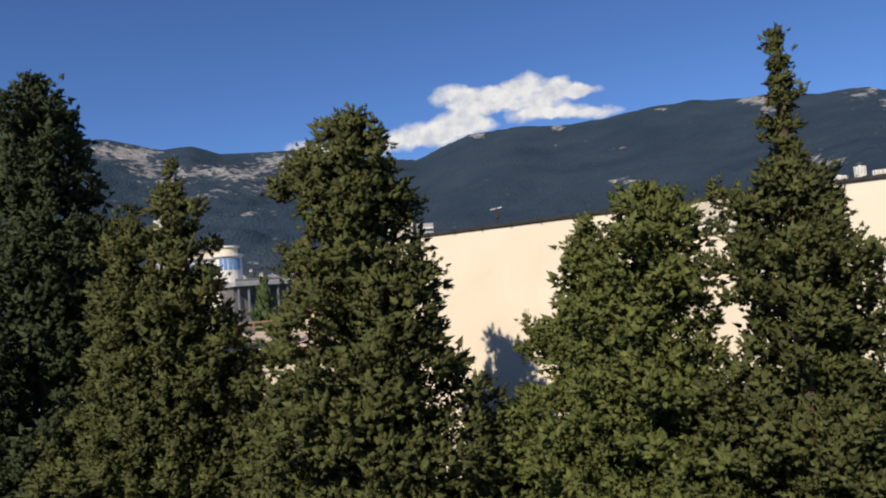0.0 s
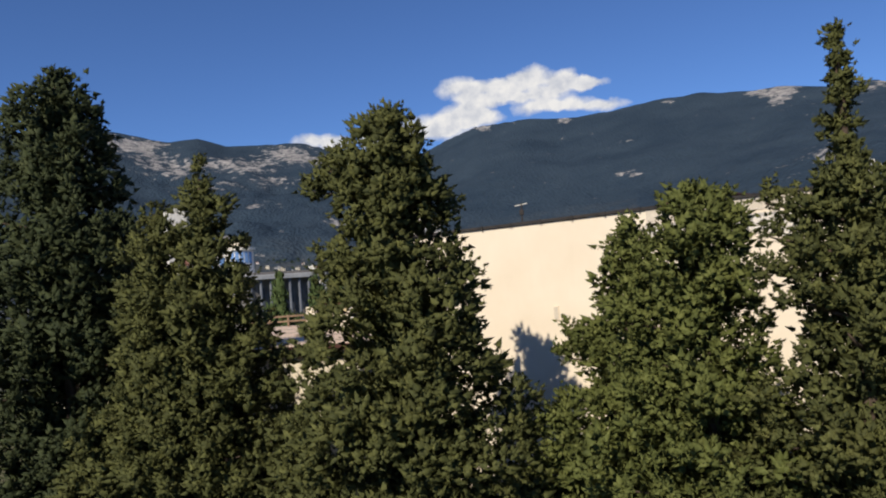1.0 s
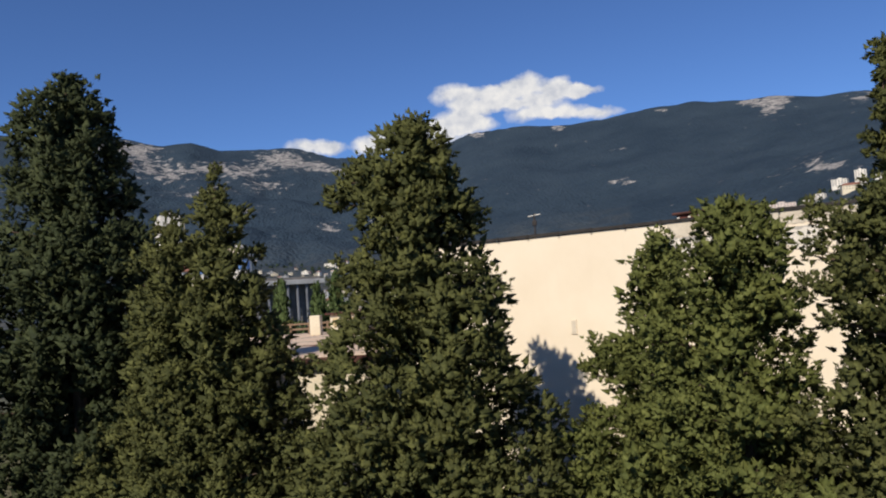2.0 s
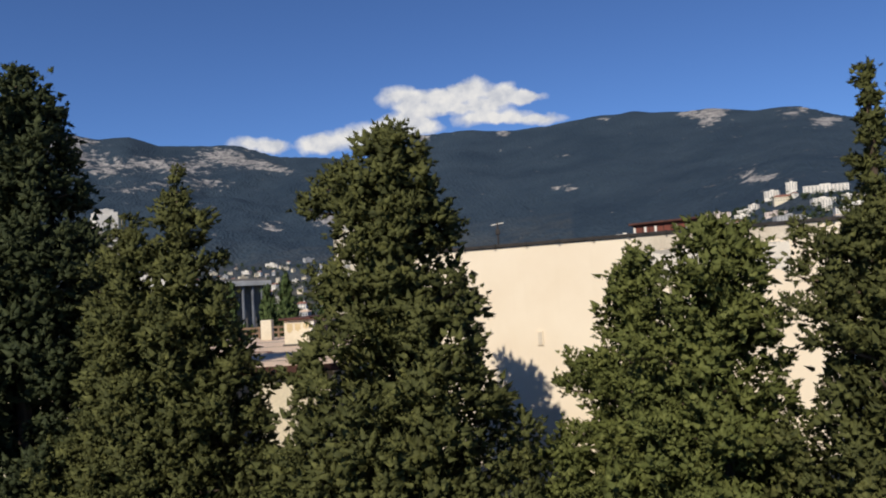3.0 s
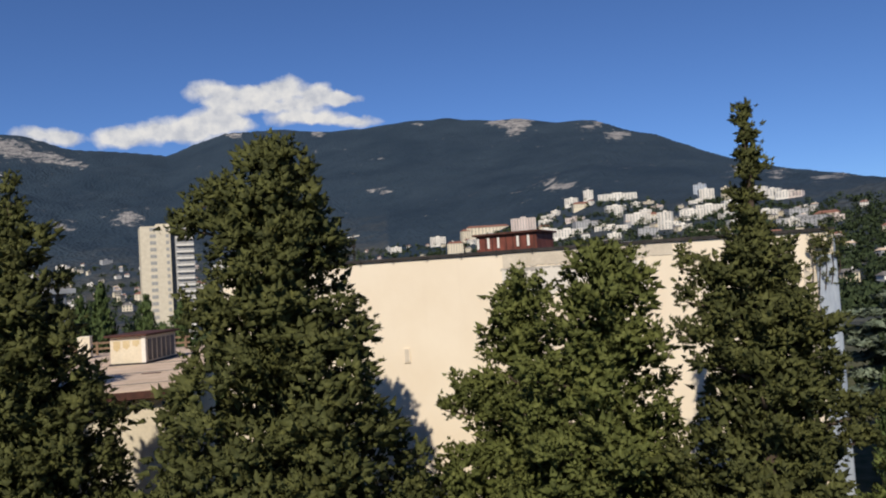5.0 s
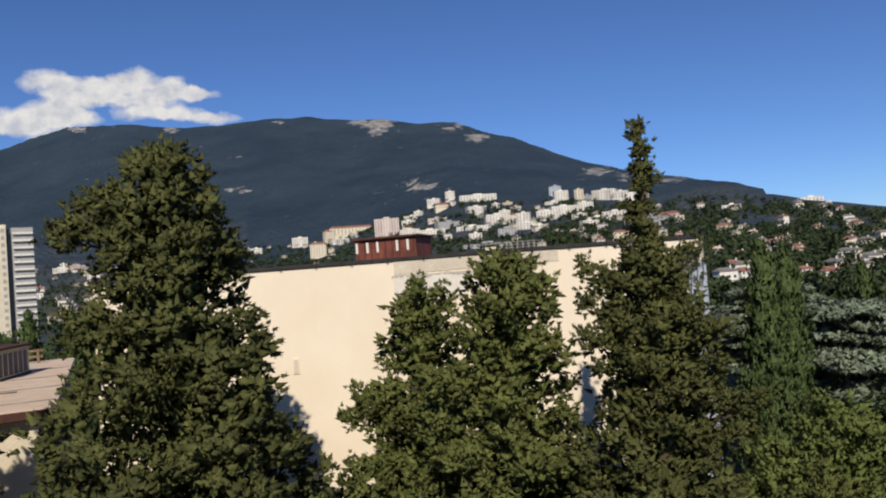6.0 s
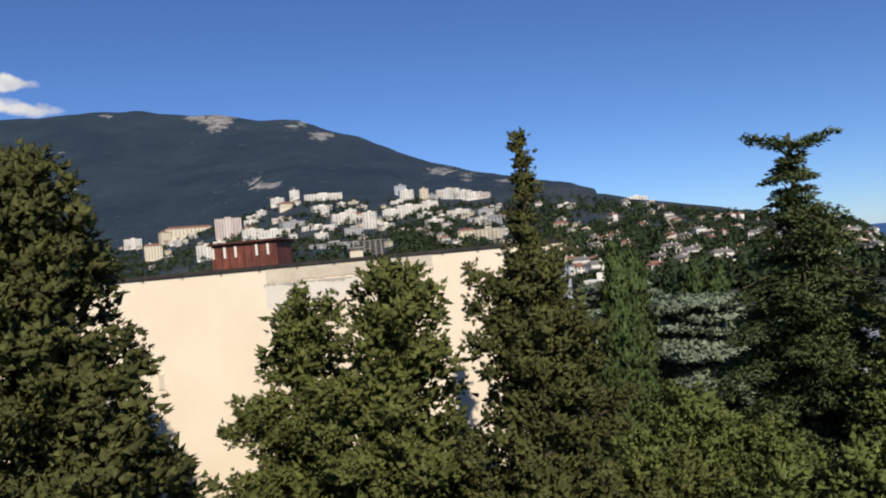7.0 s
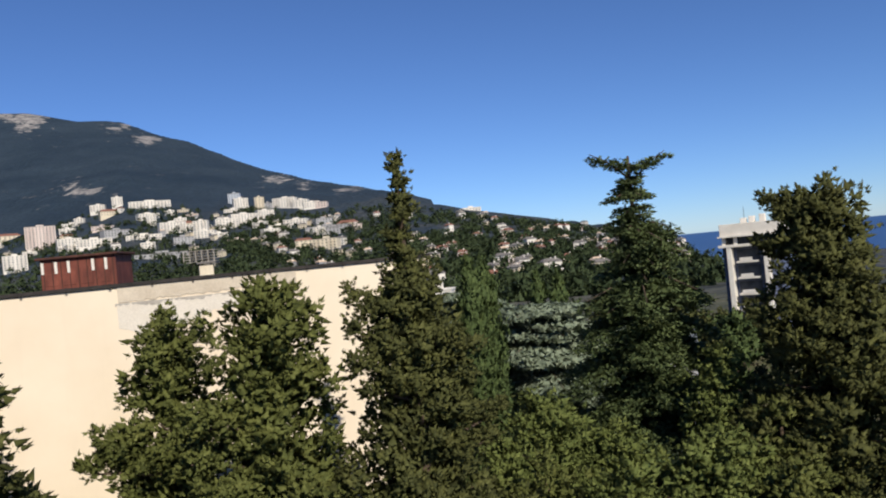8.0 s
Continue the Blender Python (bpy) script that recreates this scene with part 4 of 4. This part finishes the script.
def apartment(a, r, z, w, h, style, jitter=0.0, group="hillside blocks"):
    """A block of flats: body, parapet roof, storeys of windows and balcony slabs."""
    coat = {"w": WHITE, "c": CREAM, "p": PINK, "g": GREY, "b": GLAZE, "r": CREAM, "f": GREY, "o": OCHRE}[style]
    word = {"w": "white", "c": "cream", "p": "pinkish", "g": "grey", "b": "pale grey", "r": "cream red-roofed", "f": "unfinished grey concrete", "o": "ochre"}[style]
    tall = "tall " if h > 1.3 * w else "long low " if w > 3 * h else ""
    b = thing("apartment_block", f"{tall}{word} apartment block among trees on the hillside", "apartment block", spot(a, r, z, jitter), group)
    d = max(9.0, min(16.0, w * 0.5))
    floors = max(2, int(h / 3.0 + 0.5))
    if style == "f":
        n = max(3, int(w / 6))
        for k in range(floors + 1):
            part("floor_slab", block(-w / 2, w / 2, 0, d, k * h / floors - 0.2, k * h / floors + 0.25), CONCRETE, b)
        for k in range(n + 1):
            x = -w / 2 + w * k / n
            part("column", block(x - 0.35, x + 0.35, 0.1, 0.8, -5, h), CONCRETE, b)
        part("core", block(-w / 3, w / 3, d * 0.55, d * 0.8, -5, h), GREY, b)
        return
    part("wall", block(-w / 2, w / 2, 0, d, -8, h), coat, b)
    if style == "r":
        part("roof", gable(-w / 2, w / 2, 0, d, h, h + d * 0.28, 0.6, d * 0.35), REDROOF, b)
    else:
        part("roof", block(-w / 2 - 0.3, w / 2 + 0.3, -0.3, d + 0.3, h, h + 0.5), GREYROOF if style != "w" else WHITE, b)
        part("stair_head", block(-w * 0.12, w * 0.12, d * 0.4, d * 0.7, h + 0.5, h + 2.8), coat, b)
    n = max(2, min(12, int(w / 4.2)))
    me = window_mesh(w / n * 0.34, h / floors * 0.42)
    for f in range(floors):
        for k in range(n):
            part("window", me, None, b, m=Matrix.Translation((-w / 2 + w * (k + 0.5) / n, 0, f * h / floors + h / floors * 0.28)))
        if f and style in "wcp":
            part("balcony", block(-w * 0.46, -w * 0.46 + w * 0.3, -1.0, 0, f * h / floors, f * h / floors + 0.9), coat, b)
            part("balcony", block(w * 0.14, w * 0.44, -1.0, 0, f * h / floors, f * h / floors + 0.9), coat, b)


BLOCKS = ((24.5, 3.05, 1.84, 1.58, "p"), (21.8, 3.46, 3.18, 0.58, "r"), (20.7, 3.15, 1.74, 0.69, "r"), (18.0, 2.80, 1.16, 0.67, "w"), (19.3, 1.86, 1.19, 1.06, "r"), (22.9, 1.69, 1.44, 1.09, "w"),
          (28.1, 5.19, 0.96, 0.48, "w"), (29.4, 5.51, 0.70, 0.60, "w"), (31.5, 5.16, 2.78, 0.57, "w"), (32.9, 3.39, 1.81, 0.82, "w"), (34.7, 3.04, 1.02, 1.04, "w"), (31.5, 3.92, 0.60, 0.90, "w"),
          (37.2, 5.13, 0.83, 0.83, "b"), (37.7, 4.67, 1.04, 0.92, "w"), (39.0, 4.56, 0.67, 1.04, "c"), (40.7, 4.55, 1.68, 0.84, "w"), (39.4, 3.82, 1.25, 0.75, "w"), (37.9, 3.69, 2.08, 0.75, "w"))
MORE_BLOCKS = ((36.6, 3.38, 1.65, 0.75, "w"), (41.6, 3.07, 1.26, 0.42, "w"), (43.6, 2.46, 3.17, 0.63, "g"), (34.4, 0.77, 2.24, 1.33, "f"), (41.9, 1.34, 1.26, 0.84, "r"), (43.4, 1.25, 1.90, 0.93, "c"),
          (48.9, 1.41, 1.05, 0.63, "r"), (51.4, -3.79, 2.09, 1.26, "w"), (57.0, 0.88, 0.73, 0.58, "r"), (52.9, 1.24, 1.04, 0.42, "w"), (49.5, 2.97, 1.26, 0.42, "w"), (54.6, 2.98, 1.45, 0.33, "w"),
          (59.5, 1.13, 1.60, 0.37, "c"), (57.2, -1.77, 1.63, 0.83, "p"), (27.7, 2.80, 2.29, 0.56, "w"), (26.2, 3.00, 1.50, 0.56, "w"), (30.9, 2.94, 2.37, 0.41, "w"), (31.9, 1.61, 3.59, 0.49, "g"),
          (29.3, 3.48, 1.95, 0.49, "g"), (71.8, -0.32, 1.03, 0.30, "w"), (40.3, 2.97, 1.68, 0.42, "w"), (61.0, -2.72, 1.18, 0.61, "w"))
rt = random.Random(11)
for rows in (BLOCKS, MORE_BLOCKS):
    for a, e, wa, ha, style in rows:
        r, z = stand(a, e)
        a = math.degrees(math.atan2(math.sin(radians(a)) * r - 7.0, math.cos(radians(a)) * r + 3.9))
        apartment(a, r, z, radians(wa) * r, radians(ha) * r * 0.9, style, rt.uniform(-22, 22))


for k in range(84):      # smaller blocks between the large ones
    a = rt.uniform(13, 46) if k < 44 else rt.uniform(-15, 9)
    e = rt.uniform(2.2, lerp(FOOT, a) - 0.5) if k < 44 else rt.uniform(0.0, 2.6)
    r, z = stand(a, e)
    apartment(a, r, z, rt.uniform(12, 34), rt.uniform(5, 11), rt.choice("wwwwcpgr"), rt.uniform(-30, 30))


def villa_mesh(w, d, h, coat, roof):
    v = thing("villa", "small house with pitched roof among hillside trees", "house")
    part("wall", block(-w / 2, w / 2, 0, d, -6, h), coat, v)
    part("roof", gable(-w / 2, w / 2, 0, d, h, h + d * 0.3, 0.5, d * 0.3 if w > d else 0.4), roof, v)
    me = window_mesh(w * 0.14, 1.5)
    for z in (0.9, 3.8) if h > 5 else (0.9,):
        for k in range(3):
            part("window", me, None, v, m=Matrix.Translation((w * (-0.32 + 0.32 * k), 0, z)))
    part("chimney", block(w * 0.2, w * 0.2 + 0.7, d * 0.3, d * 0.3 + 0.7, h + 0.3, h + d * 0.3 + 0.9), WHITE, v)
    return v


VILLAS = [villa_mesh(w, d, h, c, q) for w, d, h, c, q in ((9, 7, 5.6, WHITE, REDROOF), (10, 7, 6.0, CREAM, GREYROOF), (7, 6, 4, PINK, REDROOF), (11, 7, 7.5, WHITE, GREYROOF), (8, 6, 6.2, CREAM, GREYROOF), (7, 6, 6.5, GREY, BROWNROOF))]
VILLA_WORDS = ("white house with a red hipped roof", "cream house with a grey roof", "low pink house with a red roof", "large white house with a grey roof", "cream house with a grey hipped roof", "grey house with a tan roof")
for v, words in zip(VILLAS, VILLA_WORDS):
    tagged(v, words + " among trees", group="hillside houses")
placed = []
count = 0
used = [False] * len(VILLAS)
while count < 300:
    zone = rt.random()
    if zone < 0.44:
        a = rt.uniform(38, 69)
        top = lerp(FOOT, a) - 0.5
        e = rt.uniform(-2.6, max(-1.5, min(3.4, top)))
    elif zone < 0.56:
        a = rt.uniform(9, 40)
        e = rt.uniform(1.0, lerp(FOOT, a) - 0.4)
    else:
        a = rt.uniform(-17, 6)
        e = rt.uniform(-1.6, 2.7)
    r, z = stand(a, e)
    x, y = math.sin(radians(a)) * r, math.cos(radians(a)) * r
    if any((x - p) ** 2 + (y - q) ** 2 < 240 for p, q in placed):
        continue
    placed.append((x, y))
    k = rt.randrange(len(VILLAS))
    m = spot(a, r, z, rt.uniform(-50, 50))
    if used[k]:
        copy_thing(VILLAS[k], m)
    else:
        VILLAS[k].matrix_basis = m
        used[k] = True
    count += 1


def white_tower():
    a, r = -19.6, 350.0
    z = land(a, r)
    h = EYE + 41.0 - z
    b = thing("tower_block", "white high-rise with a curved crown and an ochre flank", "apartment tower", spot(a, r, z, 12))
    part("wall", block(-5, 3.6, 0, 12, -4, h), WHITE, b)
    part("flank", block(3.62, 5.2, 0.8, 11, -4, h - 1.5), OCHRE, b, "ochre side strip")
    for k in range(5):
        x = -5 + k * 1.72
        part("crown_step", block(x, x + 1.7, 0.5, 10, h, h + 0.7 + 2.0 * math.sin(math.pi * (k + 0.5) / 5)), WHITE, b)
    me = window_mesh(1.0, 1.3, PALEPANE)
    for f in range(int(h / 3)):
        for k in range(5):
            part("window", me, None, b, m=Matrix.Translation((-4.1 + k * 1.65, 0, f * 3 + 0.9)))
        part("balcony", block(-4.8, 3.4, -0.9, 0, f * 3 - 0.1, f * 3 + 0.55), WHITE, b)


def cream_tower():
    a, r = -2.4, 352.0
    z = land(a, r)
    h = EYE + 33.8 - z
    b = thing("tower_block", "cream sixteen-storey block with a recessed gap coloured shade-dark", "apartment tower", spot(a, r, z, 4))
    part("wall", block(-10.6, 1.6, 0, 14, -4, h, 0.1), CREAM, b)
    # dark strip in the recess: the gap's shade is its colour
    part("core", block(1.6, 3.6, 3.0, 12, -4, h - 0.5), DARK, b, "dark recess between the blocks, shade put into its colour")
    part("wing", block(3.6, 11.2, 0.5, 13, -4, h - 0.3), GREY, b, "grey wing with white balcony rows")
    part("roof", block(-4.0, 1.7, 1, 12, h, h + 1.1), CREAM, b)
    me = window_mesh(1.2, 1.4, PALEPANE)
    n = int(h / 2.9)
    for f in range(n):
        for x in (-6.2, -4.9, 0.3):
            part("window", me, None, b, m=Matrix.Translation((x, 0, f * 2.9 + 0.9)))
        for x in (4.6, 6.6, 8.6, 10.3):
            part("window", me, None, b, m=Matrix.Translation((x, 0.5, f * 2.9 + 1.0)))
        part("balcony", block(3.8, 11.0, -0.7, 0.5, f * 2.9 - 0.1, f * 2.9 + 0.75), WHITE, b)


def seaside_tower():
    a, r = 70.5, 124.0
    b = thing("tower_block", "shade-blue and white tower with balconies and a white roof storey", "apartment tower", spot(a, r, 0, -14))
    h = EYE - 0.7
    # the shadow on the tower's left side is put into this dark blue
    part("wall", block(-2.6, 6.2, 0.3, 12, 0, h), SHADEBLUE, b, "slate-blue wall, its side's shade put into the colour")
    for x in (-1.7, 3.7):
        part("fin", block(x, x + 0.75, -1.5, 0.35, 0, h + 0.1, 0.04), WHITE, b, "white vertical fin")
    for f in range(1, 6):
        z = h - f * 2.55
        part("balcony", block(-0.4, 2.8, -1.2, 0.3, z, z + 0.28, 0.03), WHITE, b)
        part("balcony_rail", block(0.1, 2.0, -1.24, -1.16, z + 0.28, z + 0.85), WHITE, b)
        part("window", block(-0.5, 2.9, 0.2, 0.36, z + 0.4, z + 2.1), DARK, b)
    part("slab", block(-2.9, 6.6, -1.6, 12.3, h, h + 0.4, 0.03), WHITE, b)
    part("loggia", block(-2.2, 6.0, 0.8, 11, h + 0.4, h + 1.7), DARK, b)
    for x in (-2.4, -0.6, 2.4, 5.6):
        part("post", block(x, x + 0.5, -0.9, -0.4, h + 0.4, h + 1.7), WHITE, b)
    part("roof_storey", block(-2.6, 6.4, -1.2, 12, h + 1.7, h + 3.7, 0.05), WHITE, b)
    part("roof_lip", block(-2.9, 6.7, -1.6, 12.3, h + 1.6, h + 1.85), WHITE, b)
    for k, x in enumerate((0.1, 1.4, 3.0)):
        part("roof_tank", block(x, x + 0.9, 2, 3, h + 3.7, h + 4.5 + 0.2 * k, 0.06), WHITE, b)
    part("mast", tube([(0.6, 3, h + 3.7), (0.6, 3, h + 6.4)], [0.06, 0.03], 6), DARK, b)


def turret_house():
    a, r = -16.7, 120.0
    b = thing("mansion", "white mansion with a round blue-windowed bay and dark dome", "house", spot(a, r, 0, 5))
    e = EYE
    part("wall", block(-4.4, 1.6, 0, 11, 0, e + 8.0), WHITE, b)
    part("roof_terrace", block(-4.7, 1.9, -0.3, 11.2, e + 8.0, e + 8.35, 0.04), WHITE, b)
    part("upper_storey", block(-3.0, 1.4, 1.4, 9, e + 8.35, e + 9.5), CREAM, b)
    part("upper_roof", block(-3.3, 1.7, 1.1, 9.3, e + 9.5, e + 9.7), GREYROOF, b)
    part("side_roof", gable(-6.0, -4.4, 0.5, 6, e + 6.4, e + 7.6, 0.3, 0.5), REDROOF, b)
    part("side_wing", block(-6.0, -4.4, 0.5, 6, 0, e + 6.4), WHITE, b)
    bay = part("bay", tube([(2.0, 0.2, 0), (2.0, 0.2, e + 8.2)], [2.0, 2.0], 24), WHITE, b)
    part("bay_cornice", tube([(2.0, 0.2, e + 8.2), (2.0, 0.2, e + 8.55)], [2.35, 2.35], 24), WHITE, bay)
    part("bay_drum", tube([(2.0, 0.4, e + 8.55), (2.0, 0.4, e + 9.6)], [1.55, 1.5], 24), CREAM, bay)
    part("bay_ring", tube([(2.0, 0.4, e + 9.6), (2.0, 0.4, e + 9.85)], [1.8, 1.8], 24), WHITE, bay)
    part("dome", tube([(0.4, 2.4, e + 9.7), (0.4, 2.4, e + 10.2), (0.4, 2.4, e + 10.6), (0.4, 2.4, e + 10.8)], [1.0, 0.95, 0.6, 0.1], 20), GREYROOF, b)
    for k in range(5):
        q = radians(-130 + k * 20)
        x, y = 2.0 + math.cos(q) * 2.0, 0.2 + math.sin(q) * 2.0
        part("window", block(-0.26, 0.26, -0.06, 0.06, e + 6.2, e + 7.9), BLUEGLASS, bay, m=pose(x, y, 0, 0, 0, math.degrees(q) + 90))
    for k in range(3):
        part("window", block(-3.7 + k * 1.3, -2.9 + k * 1.3, -0.06, 0.1, e + 5.9, e + 7.3), BLUEGLASS, b)


def column_house():
    a, r = -12.2, 115.0
    b = thing("pavilion", "grey flat-roofed pavilion, wall and row of white columns coloured shade-dark", "pavilion", spot(a, r, 0, 24))
    z1 = EYE + 3.4
    # dark grey wall and columns carry the facade's shade in their colour
    part("wall", block(-6.5, 5, 1.8, 12, 0, z1), GREYROOF, b)
    part("roof", block(-7, 5.5, -0.3, 12.4, z1, z1 + 0.7, 0.05), GREY, b)
    part("parapet", block(-6.6, 5.1, 0.4, 0.7, z1 + 0.7, z1 + 1.1), GREYROOF, b)
    for k in range(8):
        x = -6.3 + k * 1.5
        part("column", tube([(x, 0.2, 0), (x, 0.2, z1 - 0.3), (x, 0.2, z1)], [0.24, 0.21, 0.34], 12), SHADECOL, b)
        part("window", block(x + 0.4, x + 1.1, 1.7, 1.9, z1 - 4.5, z1 - 1.2), DARK, b)


def garden_shed():
    b = thing("shed", "garden shed with a pale translucent sheet roof", "shed", pose(48.7, 26.0, 0, 0, 0, -68))
    part("wall", block(-1.1, 1.1, 0, 2.6, 0, 7.9), GREY, b)
    bm = bmesh.new()
    vs = [bm.verts.new(c) for c in ((-1.3, -0.3, 7.8), (1.3, -0.3, 8.05), (1.3, 3.0, 8.9), (-1.3, 3.0, 8.65))]
    bm.faces.new(vs)
    bmesh.ops.solidify(bm, geom=bm.faces[:], thickness=0.08)
    part("roof", bm, GLAZE, b)
    for k in range(5):
        part("batten", block(-1.25 + k * 0.6, -1.2 + k * 0.6, -0.36, -0.28, 7.7 + 0.05 * k, 7.9 + 0.05 * k), WHITE, b)


for build in (white_tower, cream_tower, seaside_tower, turret_house, column_house, garden_shed):
    build()


# ---- woods ----
def woods():
    rng = np.random.default_rng(77)
    cs, rs = [], []
    while len(cs) < 17000:
        u = rng.random()
        a = rng.uniform(36, 71) if u < 0.46 else rng.uniform(8, 40) if u < 0.84 else rng.uniform(-22, 10)
        far = foot_far(a) * 0.93
        r = rng.uniform(240, far)
        if noise.noise(Vector((math.sin(radians(a)) * r / 60, math.cos(radians(a)) * r / 60, 1.0))) < -0.25:
            continue
        x, y = math.sin(radians(a)) * r, math.cos(radians(a)) * r
        if any((x - p) ** 2 + (y - q) ** 2 < 60 for p, q in placed):
            continue
        q = rng.uniform(2.2, 5.0) * min(1.0, max(0.5, r / 520))
        for k in range(2):
            cs.append((x + rng.normal() * q * 0.3, y + rng.normal() * q * 0.3, land(a, r) + q * (0.6 + 0.8 * k)))
            rs.append(q * (1.0 - 0.25 * k))
    cs = np.array(cs)
    out = rng.normal(size=cs.shape) * np.array([1, 1, 0.4])
    out /= np.linalg.norm(out, axis=1, keepdims=True)
    quads = sprays(rng, cs, out, np.array(rs), 0.9, 20, 2.6, (0.3, 0.4, 0.6), 0.4)
    tagged(new("hillside_woods", quads_mesh("hillside_woods", quads, WOODS)), "dark green woods covering the town's slopes", "woods", kind="stuff")


woods()


rw = random.Random(5)
for k in range(50):
    if k % 3 == 0:
        a, r = rw.uniform(-14, 2), rw.uniform(75, 170)
    elif k > 33:
        a, r = rw.uniform(57, 71), rw.uniform(60, 120)
    else:
        a, r = rw.uniform(44, 72), rw.uniform(58, 170)
    top = EYE + r * math.tan(radians(rw.uniform(-6.5, -4.4) if k % 3 else rw.uniform(-2.5, -0.8)))
    w = rw.uniform(1.8, 3.2)
    tagged(evergreen("broadleaf_tree", "round dark green tree in the gardens behind", math.sin(radians(a)) * r, math.cos(radians(a)) * r, max(5.0, top), ((0, w * 0.4), (1.2, w * 0.85), (3, w), (6, w * 0.8), (12, w * 0.5)),
                     (CEDAR, COLUMN, CYPRESS)[k % 3], 100 + k, puff=0.8, step=1.1, count=44, size=0.55, lump=0.4, limbs=4, each=12, category="tree"), group="garden trees")
